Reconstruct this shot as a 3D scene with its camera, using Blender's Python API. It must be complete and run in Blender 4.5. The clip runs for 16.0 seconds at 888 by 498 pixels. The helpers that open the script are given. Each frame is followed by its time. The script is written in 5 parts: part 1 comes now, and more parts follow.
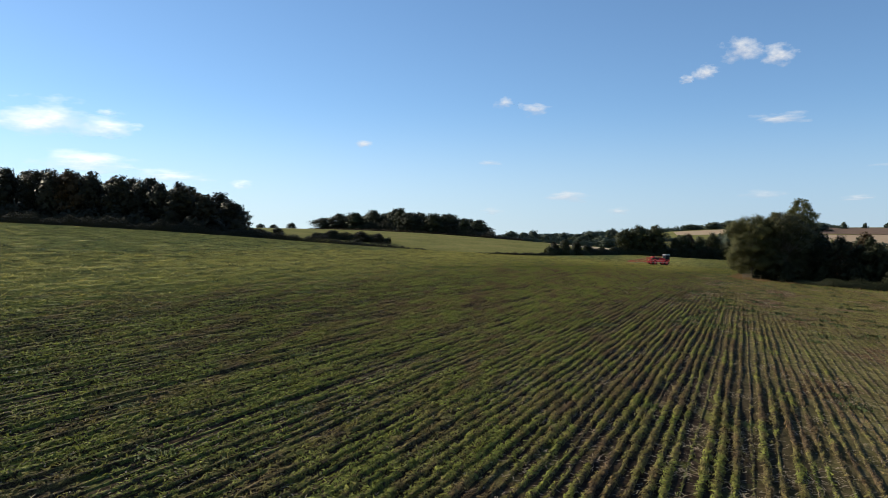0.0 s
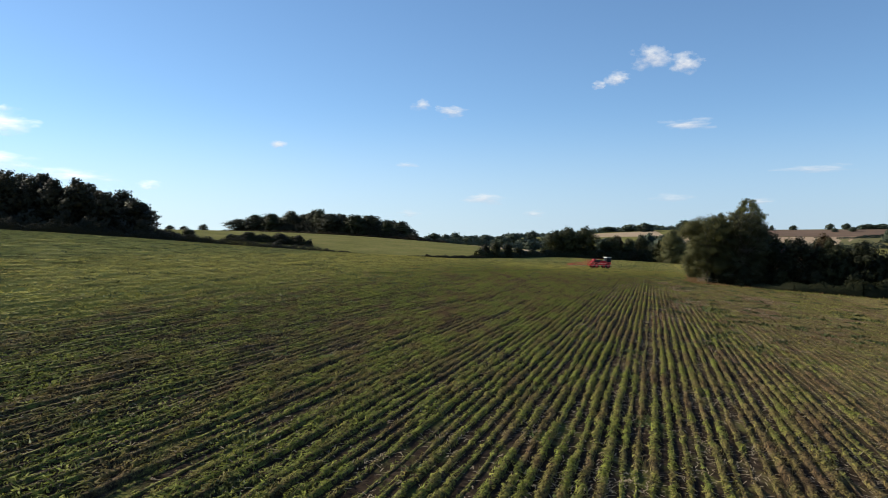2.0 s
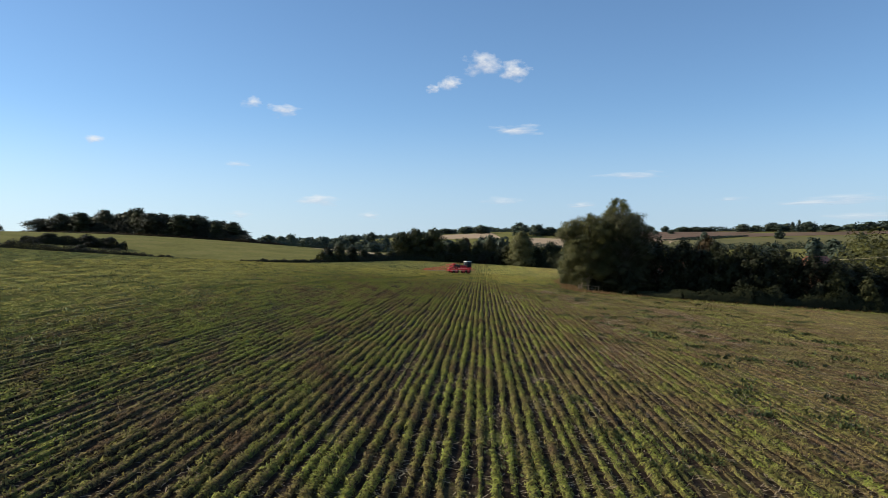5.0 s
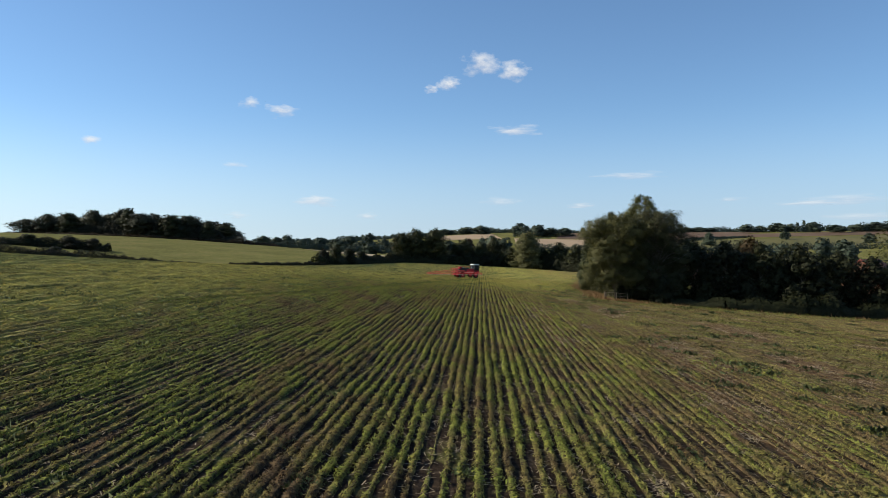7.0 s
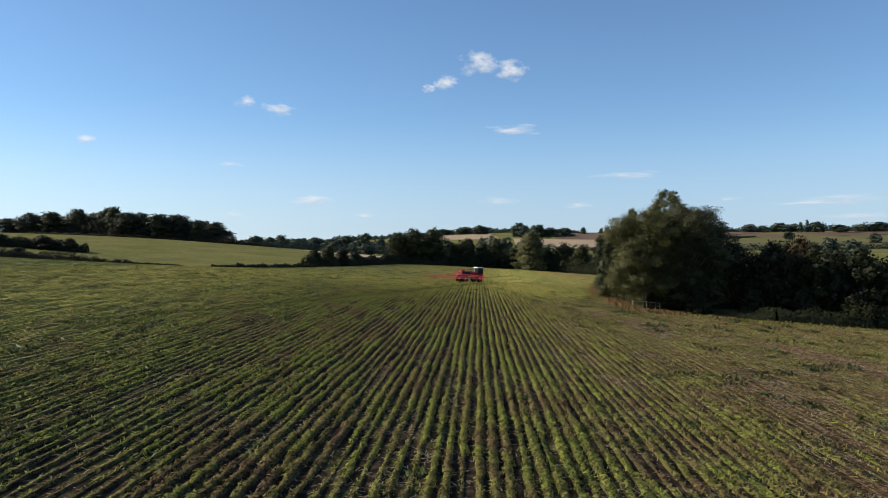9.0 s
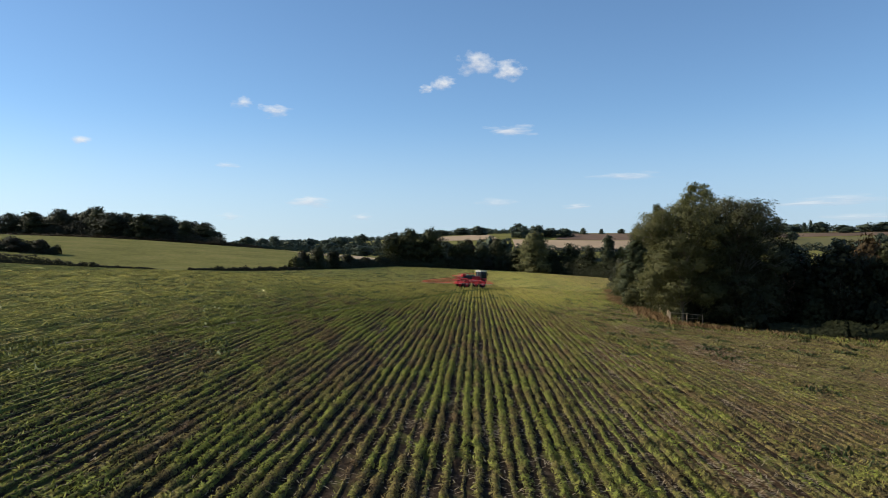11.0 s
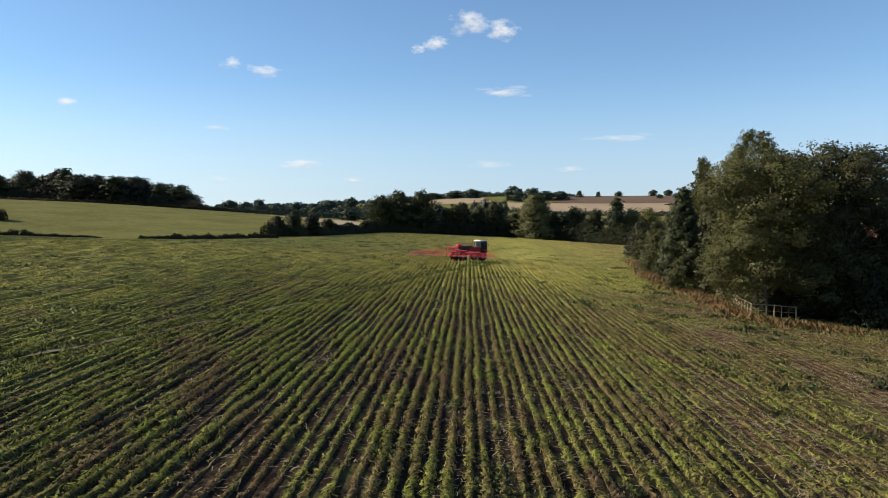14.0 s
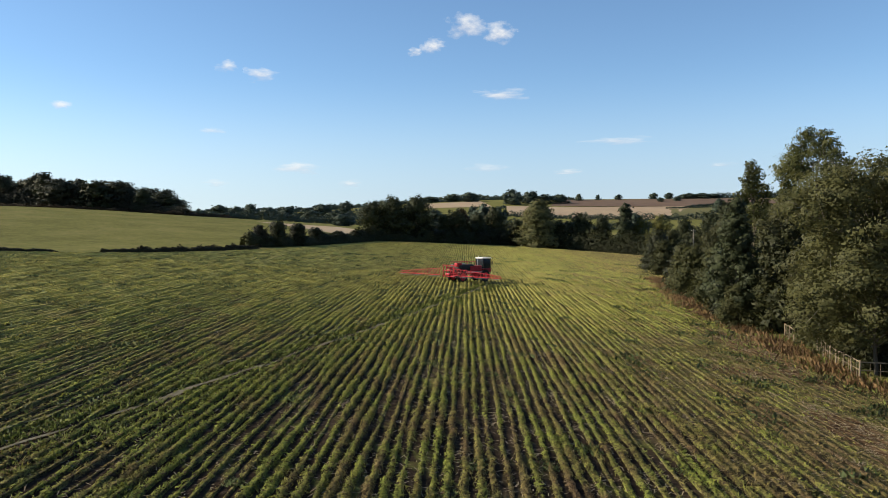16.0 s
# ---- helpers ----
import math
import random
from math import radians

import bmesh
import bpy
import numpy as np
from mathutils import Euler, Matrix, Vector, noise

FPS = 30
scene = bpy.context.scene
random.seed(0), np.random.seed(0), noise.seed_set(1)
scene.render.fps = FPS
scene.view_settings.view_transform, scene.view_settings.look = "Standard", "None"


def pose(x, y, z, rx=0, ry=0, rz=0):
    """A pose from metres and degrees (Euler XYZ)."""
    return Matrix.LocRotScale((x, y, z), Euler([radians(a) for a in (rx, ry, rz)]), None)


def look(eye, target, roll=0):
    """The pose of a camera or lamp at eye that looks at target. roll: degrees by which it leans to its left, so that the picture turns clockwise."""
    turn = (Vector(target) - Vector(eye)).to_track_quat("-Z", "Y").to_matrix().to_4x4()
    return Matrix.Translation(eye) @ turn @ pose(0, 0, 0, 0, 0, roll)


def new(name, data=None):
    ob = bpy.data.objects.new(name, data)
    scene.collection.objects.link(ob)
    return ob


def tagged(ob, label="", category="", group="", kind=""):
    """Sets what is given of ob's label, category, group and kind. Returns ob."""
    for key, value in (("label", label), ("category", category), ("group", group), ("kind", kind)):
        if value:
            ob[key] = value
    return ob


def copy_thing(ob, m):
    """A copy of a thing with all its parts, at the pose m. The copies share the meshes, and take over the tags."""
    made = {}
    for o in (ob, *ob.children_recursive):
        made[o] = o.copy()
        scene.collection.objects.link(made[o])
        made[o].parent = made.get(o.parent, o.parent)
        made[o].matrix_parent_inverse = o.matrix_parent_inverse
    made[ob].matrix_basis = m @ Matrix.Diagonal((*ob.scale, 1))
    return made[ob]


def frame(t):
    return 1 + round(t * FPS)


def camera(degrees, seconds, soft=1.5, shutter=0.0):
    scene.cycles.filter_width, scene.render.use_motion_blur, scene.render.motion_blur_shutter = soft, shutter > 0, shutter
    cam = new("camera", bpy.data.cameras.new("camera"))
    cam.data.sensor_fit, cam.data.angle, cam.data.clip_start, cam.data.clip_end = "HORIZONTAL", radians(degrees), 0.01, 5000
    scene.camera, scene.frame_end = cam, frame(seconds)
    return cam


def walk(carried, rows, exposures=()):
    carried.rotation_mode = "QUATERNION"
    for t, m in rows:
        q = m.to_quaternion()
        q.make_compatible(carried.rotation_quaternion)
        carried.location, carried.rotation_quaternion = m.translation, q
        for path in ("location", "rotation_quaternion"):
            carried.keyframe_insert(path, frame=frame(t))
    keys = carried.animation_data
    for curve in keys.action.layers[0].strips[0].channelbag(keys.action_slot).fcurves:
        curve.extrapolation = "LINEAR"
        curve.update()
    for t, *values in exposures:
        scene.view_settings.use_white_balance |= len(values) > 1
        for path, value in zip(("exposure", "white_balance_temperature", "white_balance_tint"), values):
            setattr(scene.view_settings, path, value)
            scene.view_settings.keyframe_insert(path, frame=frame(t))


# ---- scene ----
cam = camera(59.1, 16.0, soft=0.7)
EYE, METRES = 7.0, 145.0
ROWS = [
    (0, 0, 0, 0, 0, 0.6, -0.4),
    (0.5, -0.009, 0.029, 0.001, 0, 0.7, -0.4),
    (1, -0.017, 0.059, 0.001, 0, 0.7, -0.4),
    (1.5, -0.022, 0.088, 0.002, -3.5, 0.8, -0.3),
    (2, -0.027, 0.119, 0.002, -6.1, 0.8, -0.2),
    (2.5, -0.03, 0.15, 0.003, -6.4, 0.8, -0.2),
    (3, -0.031, 0.18, 0.004, -10.4, 0.8, -0.1),
    (3.5, -0.032, 0.212, 0.005, -16.8, 0.9, 0.1),
    (4, -0.03, 0.243, 0.006, -18.1, 0.9, 0.1),
    (6.5, -0.003, 0.389, 0.011, -18.3, 1, 0.2),
    (7, 0.005, 0.42, 0.012, -18.3, 1, 0.2),
    (7.5, 0.013, 0.45, 0.013, -18.4, 1, 0.2),
    (8, 0.022, 0.481, 0.015, -18.4, 1, 0.2),
    (8.5, 0.031, 0.511, 0.016, -18.5, 1, 0.2),
    (9, 0.04, 0.542, 0.016, -18.5, 1, 0.2),
    (11.5, 0.09, 0.697, 0.019, -18.8, 1.1, 0.3),
    (12, 0.1, 0.727, 0.019, -18.9, 1.1, 0.3),
    (12.5, 0.11, 0.755, 0.02, -18.9, 1.1, 0.3),
    (13, 0.121, 0.785, 0.02, -19, 1.2, 0.4),
    (13.5, 0.132, 0.815, 0.021, -19.1, -1, 0.4),
    (14, 0.142, 0.845, 0.024, -19.2, -1.6, 0.4),
    (14.5, 0.153, 0.875, 0.026, -19.2, -1.5, 0.4),
    (15, 0.163, 0.904, 0.03, -19.3, -1.5, 0.4),
    (15.5, 0.174, 0.934, 0.033, -19.4, -1.5, 0.4),
    (16, 0.184, 0.963, 0.036, -19.4, -1.4, 0.5),
]
walk(cam, [(t, pose(x * METRES, y * METRES, EYE + z * METRES, 90 + pitch, roll, yaw)) for t, x, y, z, yaw, pitch, roll in ROWS],
     exposures=[(0.0, 0.69, 6150, 5), (0.5, 0.82, 6200, 5), (1.0, 0.90, 6250, 5), (1.5, 0.82, 6200, 5), (2.5, 0.76, 6150, 5), (4.0, 0.72, 6150, 5), (13.0, 0.72, 6150, 5), (14.2, 0.86, 6350, 5),
                (16.0, 0.86, 6350, 5)])

# ---------------------------------------------------------------- world, sun
SUN_HEADING, SUN_HEIGHT = -63.0, 27.0
world = bpy.data.worlds.new("sky")
scene.world = world
world.use_nodes = True
wn = world.node_tree.nodes
sky = wn.new("ShaderNodeTexSky")
sky.sky_type = 'NISHITA'
sky.sun_disc = False
sky.sun_elevation = radians(SUN_HEIGHT)
sky.sun_rotation = radians(SUN_HEADING)
sky.altitude = 80
sky.air_density = 0.85
sky.dust_density = 0.1
sky.ozone_density = 3.3
wn["Background"].inputs["Strength"].default_value = 0.089
world.node_tree.links.new(sky.outputs["Color"], wn["Background"].inputs["Color"])
sun = new("sun", bpy.data.lights.new("sun", 'SUN'))
sun.data.energy = 5.0
sun.data.angle = radians(0.5)
sun.data.color = (1.0, 0.86, 0.66)
ah, ae = radians(SUN_HEADING), radians(SUN_HEIGHT)
sun.matrix_world = look((0, 0, 0), (-math.sin(ah) * math.cos(ae), -math.cos(ah) * math.cos(ae), -math.sin(ae)))
sun.location = (-400, 150, 300)


# ---------------------------------------------------------------- materials
def make_material(name, rough=0.8):
    m = bpy.data.materials.new(name)
    m.use_nodes = True
    nt = m.node_tree
    b = nt.nodes["Principled BSDF"]
    b.inputs["Roughness"].default_value = rough
    b.inputs["Specular IOR Level"].default_value = 0.15
    return m, nt, b


def place_vector(nt, scale=(1, 1, 1), turn=0.0, kind="Object"):
    tc = nt.nodes.new("ShaderNodeTexCoord")
    mp = nt.nodes.new("ShaderNodeMapping")
    mp.inputs["Scale"].default_value = scale
    mp.inputs["Rotation"].default_value = (0, 0, turn)
    nt.links.new(tc.outputs[kind], mp.inputs["Vector"])
    return mp.outputs["Vector"]


def noise_node(nt, vec, scale, detail=4.0, rough=0.6):
    n = nt.nodes.new("ShaderNodeTexNoise")
    n.inputs["Scale"].default_value = scale
    n.inputs["Detail"].default_value = detail
    n.inputs["Roughness"].default_value = rough
    if vec is not None:
        nt.links.new(vec, n.inputs["Vector"])
    return n.outputs["Fac"]


def ramp(nt, fac, stops):
    r = nt.nodes.new("ShaderNodeValToRGB")
    e = r.color_ramp.elements
    while len(e) < len(stops):
        e.new(0.5)
    for k, (p, c) in zip(e, stops):
        k.position = p
        k.color = (*c, 1) if len(c) == 3 else c
    nt.links.new(fac, r.inputs["Fac"])
    return r.outputs["Color"]


def blend(nt, fac, a, b, mode='MIX'):
    m = nt.nodes.new("ShaderNodeMix")
    m.data_type = 'RGBA'
    m.blend_type = mode
    for s, v in ((m.inputs[0], fac), (m.inputs[6], a), (m.inputs[7], b)):
        if isinstance(v, (int, float)):
            s.default_value = v
        elif isinstance(v, tuple):
            s.default_value = (*v, 1)
        else:
            nt.links.new(v, s)
    return m.outputs[2]


def calc(nt, op, a, b=0.0, c=0.0):
    m = nt.nodes.new("ShaderNodeMath")
    m.operation = op
    for s, v in zip(m.inputs, (a, b, c)):
        if isinstance(v, (int, float)):
            s.default_value = v
        else:
            nt.links.new(v, s)
    return m.outputs[0]


def bumped(nt, b, fac, strength=0.5, distance=0.05):
    n = nt.nodes.new("ShaderNodeBump")
    n.inputs["Strength"].default_value = strength
    n.inputs["Distance"].default_value = distance
    nt.links.new(fac, n.inputs["Height"])
    nt.links.new(n.outputs["Normal"], b.inputs["Normal"])


def island(nt):
    return nt.nodes.new("ShaderNodeNewGeometry").outputs["Random Per Island"]


def leaf_material(name, dark, mid, light, through_light=0.3, patch=0.25):
    """Foliage: each leaf clump varies, with larger patches, some light passing through."""
    m, nt, b = make_material(name, 0.62)
    one = blend(nt, 0.3, ramp(nt, island(nt), [(0.0, dark), (0.55, mid), (1.0, light)]), mid)
    info = nt.nodes.new("ShaderNodeObjectInfo").outputs["Random"]
    big = noise_node(nt, place_vector(nt), patch, 2)
    col = blend(nt, big, one, mid)
    col = blend(nt, 0.35, col, ramp(nt, info, [(0.0, dark), (0.5, mid), (1.0, light)]))
    nt.links.new(col, b.inputs["Base Color"])
    tr = nt.nodes.new("ShaderNodeBsdfTranslucent")
    nt.links.new(col, tr.inputs["Color"])
    mx = nt.nodes.new("ShaderNodeMixShader")
    mx.inputs[0].default_value = through_light
    nt.links.new(b.outputs[0], mx.inputs[1])
    nt.links.new(tr.outputs[0], mx.inputs[2])
    nt.links.new(mx.outputs[0], nt.nodes["Material Output"].inputs["Surface"])
    return m


def mottled(name, a, b_, scale, rough=0.8, metal=0.0, bump=0.0, turn=0.0, stretch=(1, 1, 1)):
    m, nt, b = make_material(name, rough)
    b.inputs["Metallic"].default_value = metal
    vec = place_vector(nt, stretch, turn)
    f = noise_node(nt, vec, scale, 5, 0.65)
    f2 = noise_node(nt, vec, scale * 9, 3)
    both = calc(nt, 'ADD', calc(nt, 'MULTIPLY', f, 0.65), calc(nt, 'MULTIPLY', f2, 0.35))
    nt.links.new(ramp(nt, both, [(0.35, a), (0.65, b_)]), b.inputs["Base Color"])
    if bump:
        bumped(nt, b, f2, 0.6, bump)
    return m


ROW_TURN = radians(21)
# Shade inside dense hedges and thickets is painted into this near-black leaf colour.
LEAF_SHADED = leaf_material("shaded_leaves", (0.009, 0.010, 0.004), (0.017, 0.019, 0.007), (0.038, 0.040, 0.013), 0.1)
LEAF_POPLAR = leaf_material("poplar_leaves", (0.040, 0.043, 0.014), (0.080, 0.083, 0.026), (0.165, 0.160, 0.056), 0.4)
LEAF_WILLOW = leaf_material("willow_leaves", (0.040, 0.040, 0.015), (0.078, 0.077, 0.028), (0.150, 0.142, 0.054), 0.38)
LEAF_ASH = leaf_material("ash_leaves", (0.033, 0.034, 0.016), (0.066, 0.066, 0.030), (0.135, 0.128, 0.062), 0.36)
LEAF_SHRUB = leaf_material("shrub_leaves", (0.027, 0.028, 0.011), (0.052, 0.054, 0.020), (0.102, 0.096, 0.038), 0.36)
LEAF_EDGE = leaf_material("hedgerow_leaves", (0.018, 0.021, 0.009), (0.031, 0.035, 0.013), (0.056, 0.062, 0.021), 0.16)
LEAF_PALE = leaf_material("pale_leaves", (0.056, 0.055, 0.021), (0.094, 0.092, 0.035), (0.15, 0.142, 0.055), 0.25)
LEAF_GOLD = leaf_material("turning_leaves", (0.04, 0.042, 0.012), (0.09, 0.088, 0.024), (0.15, 0.135, 0.038), 0.25)
LEAF_RED = leaf_material("russet_leaves", (0.022, 0.016, 0.008), (0.046, 0.03, 0.013), (0.08, 0.052, 0.02), 0.18)
LEAF_PINE = leaf_material("pine_needles", (0.018, 0.022, 0.010), (0.034, 0.040, 0.017), (0.060, 0.068, 0.030), 0.12)
# Leaf colour of the backlit wood, darkened with its shade painted in.
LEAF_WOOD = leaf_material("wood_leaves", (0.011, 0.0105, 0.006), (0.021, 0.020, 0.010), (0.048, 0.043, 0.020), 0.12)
LEAF_COPSE = leaf_material("copse_leaves", (0.016, 0.018, 0.010), (0.027, 0.029, 0.015), (0.046, 0.049, 0.024), 0.13)
# Distance haze is painted into this lighter, bluer leaf colour.
LEAF_FAR_HAZE = leaf_material("hazed_far_leaves", (0.03, 0.042, 0.03), (0.048, 0.062, 0.043), (0.078, 0.094, 0.062), 0.15)
BARK = mottled("bark", (0.07, 0.055, 0.042), (0.17, 0.145, 0.115), 3.0, 0.9, 0, 0.03, 0, (1, 1, 0.3))
PALE_BARK = mottled("pale_bark", (0.10, 0.088, 0.072), (0.25, 0.222, 0.185), 3.0, 0.9, 0, 0.03, 0, (1, 1, 0.3))
DRY_GRASS = leaf_material("dry_grass", (0.11, 0.064, 0.030), (0.20, 0.125, 0.062), (0.31, 0.22, 0.12), 0.3, 0.5)
GREEN_GRASS = leaf_material("green_grass", (0.070, 0.085, 0.020), (0.13, 0.155, 0.034), (0.20, 0.23, 0.058), 0.35, 0.4)
STRAW = leaf_material("straw_bits", (0.12, 0.088, 0.055), (0.22, 0.168, 0.105), (0.39, 0.315, 0.215), 0.1, 0.7)


def across_along(nt):
    """Metres across and along the rows."""
    sep = nt.nodes.new("ShaderNodeSeparateXYZ")
    nt.links.new(place_vector(nt, (1, 1, 1), ROW_TURN), sep.inputs[0])
    return sep.outputs[0], sep.outputs[1]


def eased(nt, value, lo, hi, top=1.0):
    r = nt.nodes.new("ShaderNodeMapRange")
    r.interpolation_type = 'SMOOTHSTEP'
    r.inputs["From Min"].default_value = lo
    r.inputs["From Max"].default_value = hi
    r.inputs["To Max"].default_value = top
    nt.links.new(value, r.inputs["Value"])
    return r.outputs[0]


def worn_share(nt, top, lo=-6.0, hi=10.0):
    v, u = across_along(nt)
    side = calc(nt, 'SUBTRACT', calc(nt, 'ADD', v, calc(nt, 'MULTIPLY_ADD', u, 0.105, -7.5)), eased(nt, u, 198.0, 238.0, 40.0))
    return eased(nt, side, lo, hi, top)


def far_light_share(nt):
    """Share of far brightness painted in on the upper and far parts of the field."""
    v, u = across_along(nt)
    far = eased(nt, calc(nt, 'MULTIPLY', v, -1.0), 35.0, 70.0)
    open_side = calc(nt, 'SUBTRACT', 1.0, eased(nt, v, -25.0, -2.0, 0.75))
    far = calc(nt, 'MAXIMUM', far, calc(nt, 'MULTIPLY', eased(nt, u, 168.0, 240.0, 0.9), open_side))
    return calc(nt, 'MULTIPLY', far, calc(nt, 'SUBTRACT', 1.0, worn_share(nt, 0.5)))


def crop_color(nt):
    """Each row has its own shade, green to olive to brown, with greener, browner and bare stretches, browner on the worn side of the field."""
    vec = place_vector(nt, (1, 1, 1), ROW_TURN)
    brown, olive, lush = (0.120, 0.083, 0.046), (0.153, 0.132, 0.047), (0.160, 0.176, 0.039)
    wide = noise_node(nt, place_vector(nt, (1.0, 0.3, 1), ROW_TURN), 0.09, 4, 0.6)
    across, along = across_along(nt)
    lane = nt.nodes.new("ShaderNodeCombineXYZ")
    nt.links.new(calc(nt, 'MULTIPLY', calc(nt, 'FLOOR', calc(nt, 'MULTIPLY', across, 2.0)), 7.31), lane.inputs[0])
    nt.links.new(calc(nt, 'MULTIPLY', along, 0.13), lane.inputs[1])
    streak = noise_node(nt, lane.outputs[0], 1.0, 3, 0.6)
    band = noise_node(nt, place_vector(nt, (1.0, 0.10, 1), ROW_TURN), 0.30, 3, 0.6)
    clump = noise_node(nt, place_vector(nt, (1.0, 0.3, 1), ROW_TURN), 0.8, 4, 0.65)
    mixed = calc(nt, 'ADD', calc(nt, 'ADD', calc(nt, 'MULTIPLY', wide, 0.16), calc(nt, 'MULTIPLY', streak, 0.28)), calc(nt, 'ADD', calc(nt, 'MULTIPLY', band, 0.24), calc(nt, 'MULTIPLY', clump, 0.32)))
    mixed = calc(nt, 'SUBTRACT', mixed, worn_share(nt, 0.018, -17.0, -5.0))
    mixed = calc(nt, 'ADD', mixed, calc(nt, 'MULTIPLY', far_light_share(nt), 0.055))
    col = ramp(nt, mixed, [(0.42, brown), (0.475, olive), (0.535, lush)])
    tawny = noise_node(nt, place_vector(nt, (1.0, 0.32, 1), ROW_TURN), 0.34, 6, 0.72)
    col = blend(nt, ramp(nt, tawny, [(0.58, (0, 0, 0)), (0.70, (0.6, 0.6, 0.6))]), col, (0.150, 0.104, 0.064))
    # Light seen through low far leaves is painted in as a paler tint.
    col = blend(nt, calc(nt, 'MULTIPLY', far_light_share(nt), 0.72), col, (0.340, 0.300, 0.095))
    tuft = noise_node(nt, place_vector(nt, (1.0, 0.45, 1), ROW_TURN), 0.55, 5, 0.7)
    uneven = ramp(nt, tuft, [(0.34, (0.42, 0.42, 0.40)), (0.47, (0.92, 0.92, 0.9)), (0.62, (1.28, 1.26, 1.15))])
    col = blend(nt, calc(nt, 'MAXIMUM', far_light_share(nt), worn_share(nt, 0.9)), col, blend(nt, 1.0, col, uneven, 'MULTIPLY'))
    patch = calc(nt, 'MULTIPLY', worn_share(nt, 0.35), ramp(nt, noise_node(nt, vec, 0.22, 4), [(0.38, (1, 1, 1)), (0.62, (0.15, 0.15, 0.15))]))
    col = blend(nt, patch, col, (0.205, 0.178, 0.092))
    bare = nt.nodes.new("ShaderNodeAttribute")
    bare.attribute_name = "bare"
    return blend(nt, calc(nt, 'MULTIPLY', bare.outputs["Fac"], 0.7), col, (0.135, 0.094, 0.058))


def crop_material(name, shares, spread, lit):
    """shares: how much of the fine mottle is bare, spread: range of brightness from piece to piece, lit: light passing through."""
    m, nt, b = make_material(name, 0.85)
    b.inputs["Specular IOR Level"].default_value = 0.08
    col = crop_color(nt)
    one = ramp(nt, island(nt), [(0.0, (spread[0],) * 3), (0.5, (1.0, 1.0, 1.0)), (1.0, (spread[1], spread[1] * 0.96, spread[1] * 0.85))])
    col = blend(nt, 1.0, col, one, 'MULTIPLY')
    vec = place_vector(nt)
    if shares:
        # Painted far light also thins the bare mottle.
        fine = calc(nt, 'ADD', calc(nt, 'ADD', calc(nt, 'MULTIPLY', noise_node(nt, place_vector(nt, (1.0, 0.5, 1), ROW_TURN), 8.0, 5, 0.75), 0.65), calc(nt, 'MULTIPLY', noise_node(nt, place_vector(nt, (1.0, 0.6, 1), ROW_TURN), 1.9, 3, 0.6), 0.35)), calc(nt, 'MULTIPLY', far_light_share(nt), 0.24))
        bare = ramp(nt, noise_node(nt, vec, 3.1, 4, 0.7), [(0.35, (0.014, 0.009, 0.006)), (0.60, (0.060, 0.041, 0.023)), (0.75, (0.22, 0.165, 0.10))])
        col = blend(nt, ramp(nt, fine, [(shares - 0.07, (1, 1, 1)), (shares + 0.07, (0, 0, 0))]), col, bare)
        fleck = noise_node(nt, vec, 26.0, 3, 0.7)
        col = blend(nt, 1.0, col, ramp(nt, fleck, [(0.36, (0.42, 0.42, 0.42)), (0.52, (1.0, 1.0, 1.0)), (0.66, (1.7, 1.65, 1.45))]), 'MULTIPLY')
        bumped(nt, b, calc(nt, 'ADD', fine, calc(nt, 'MULTIPLY', fleck, 0.6)), 1.0, 0.10)
    nt.links.new(col, b.inputs["Base Color"])
    if lit:
        tr = nt.nodes.new("ShaderNodeBsdfTranslucent")
        nt.links.new(col, tr.inputs["Color"])
        mx = nt.nodes.new("ShaderNodeMixShader")
        mx.inputs[0].default_value = lit
        nt.links.new(b.outputs[0], mx.inputs[1])
        nt.links.new(tr.outputs[0], mx.inputs[2])
        nt.links.new(mx.outputs[0], nt.nodes["Material Output"].inputs["Surface"])
    return m


CROP = crop_material("crop_band", 0.515, (0.8, 1.2), 0.0)
BLADE = crop_material("crop_blades", 0.0, (0.55, 1.35), 0.25)
MEADOW = leaf_material("meadow_leaves", (0.082, 0.090, 0.030), (0.140, 0.146, 0.050), (0.215, 0.205, 0.082), 0.5, 0.3)
WEED = leaf_material("weed_leaves", (0.038, 0.050, 0.020), (0.068, 0.088, 0.032), (0.11, 0.135, 0.05), 0.25, 0.6)


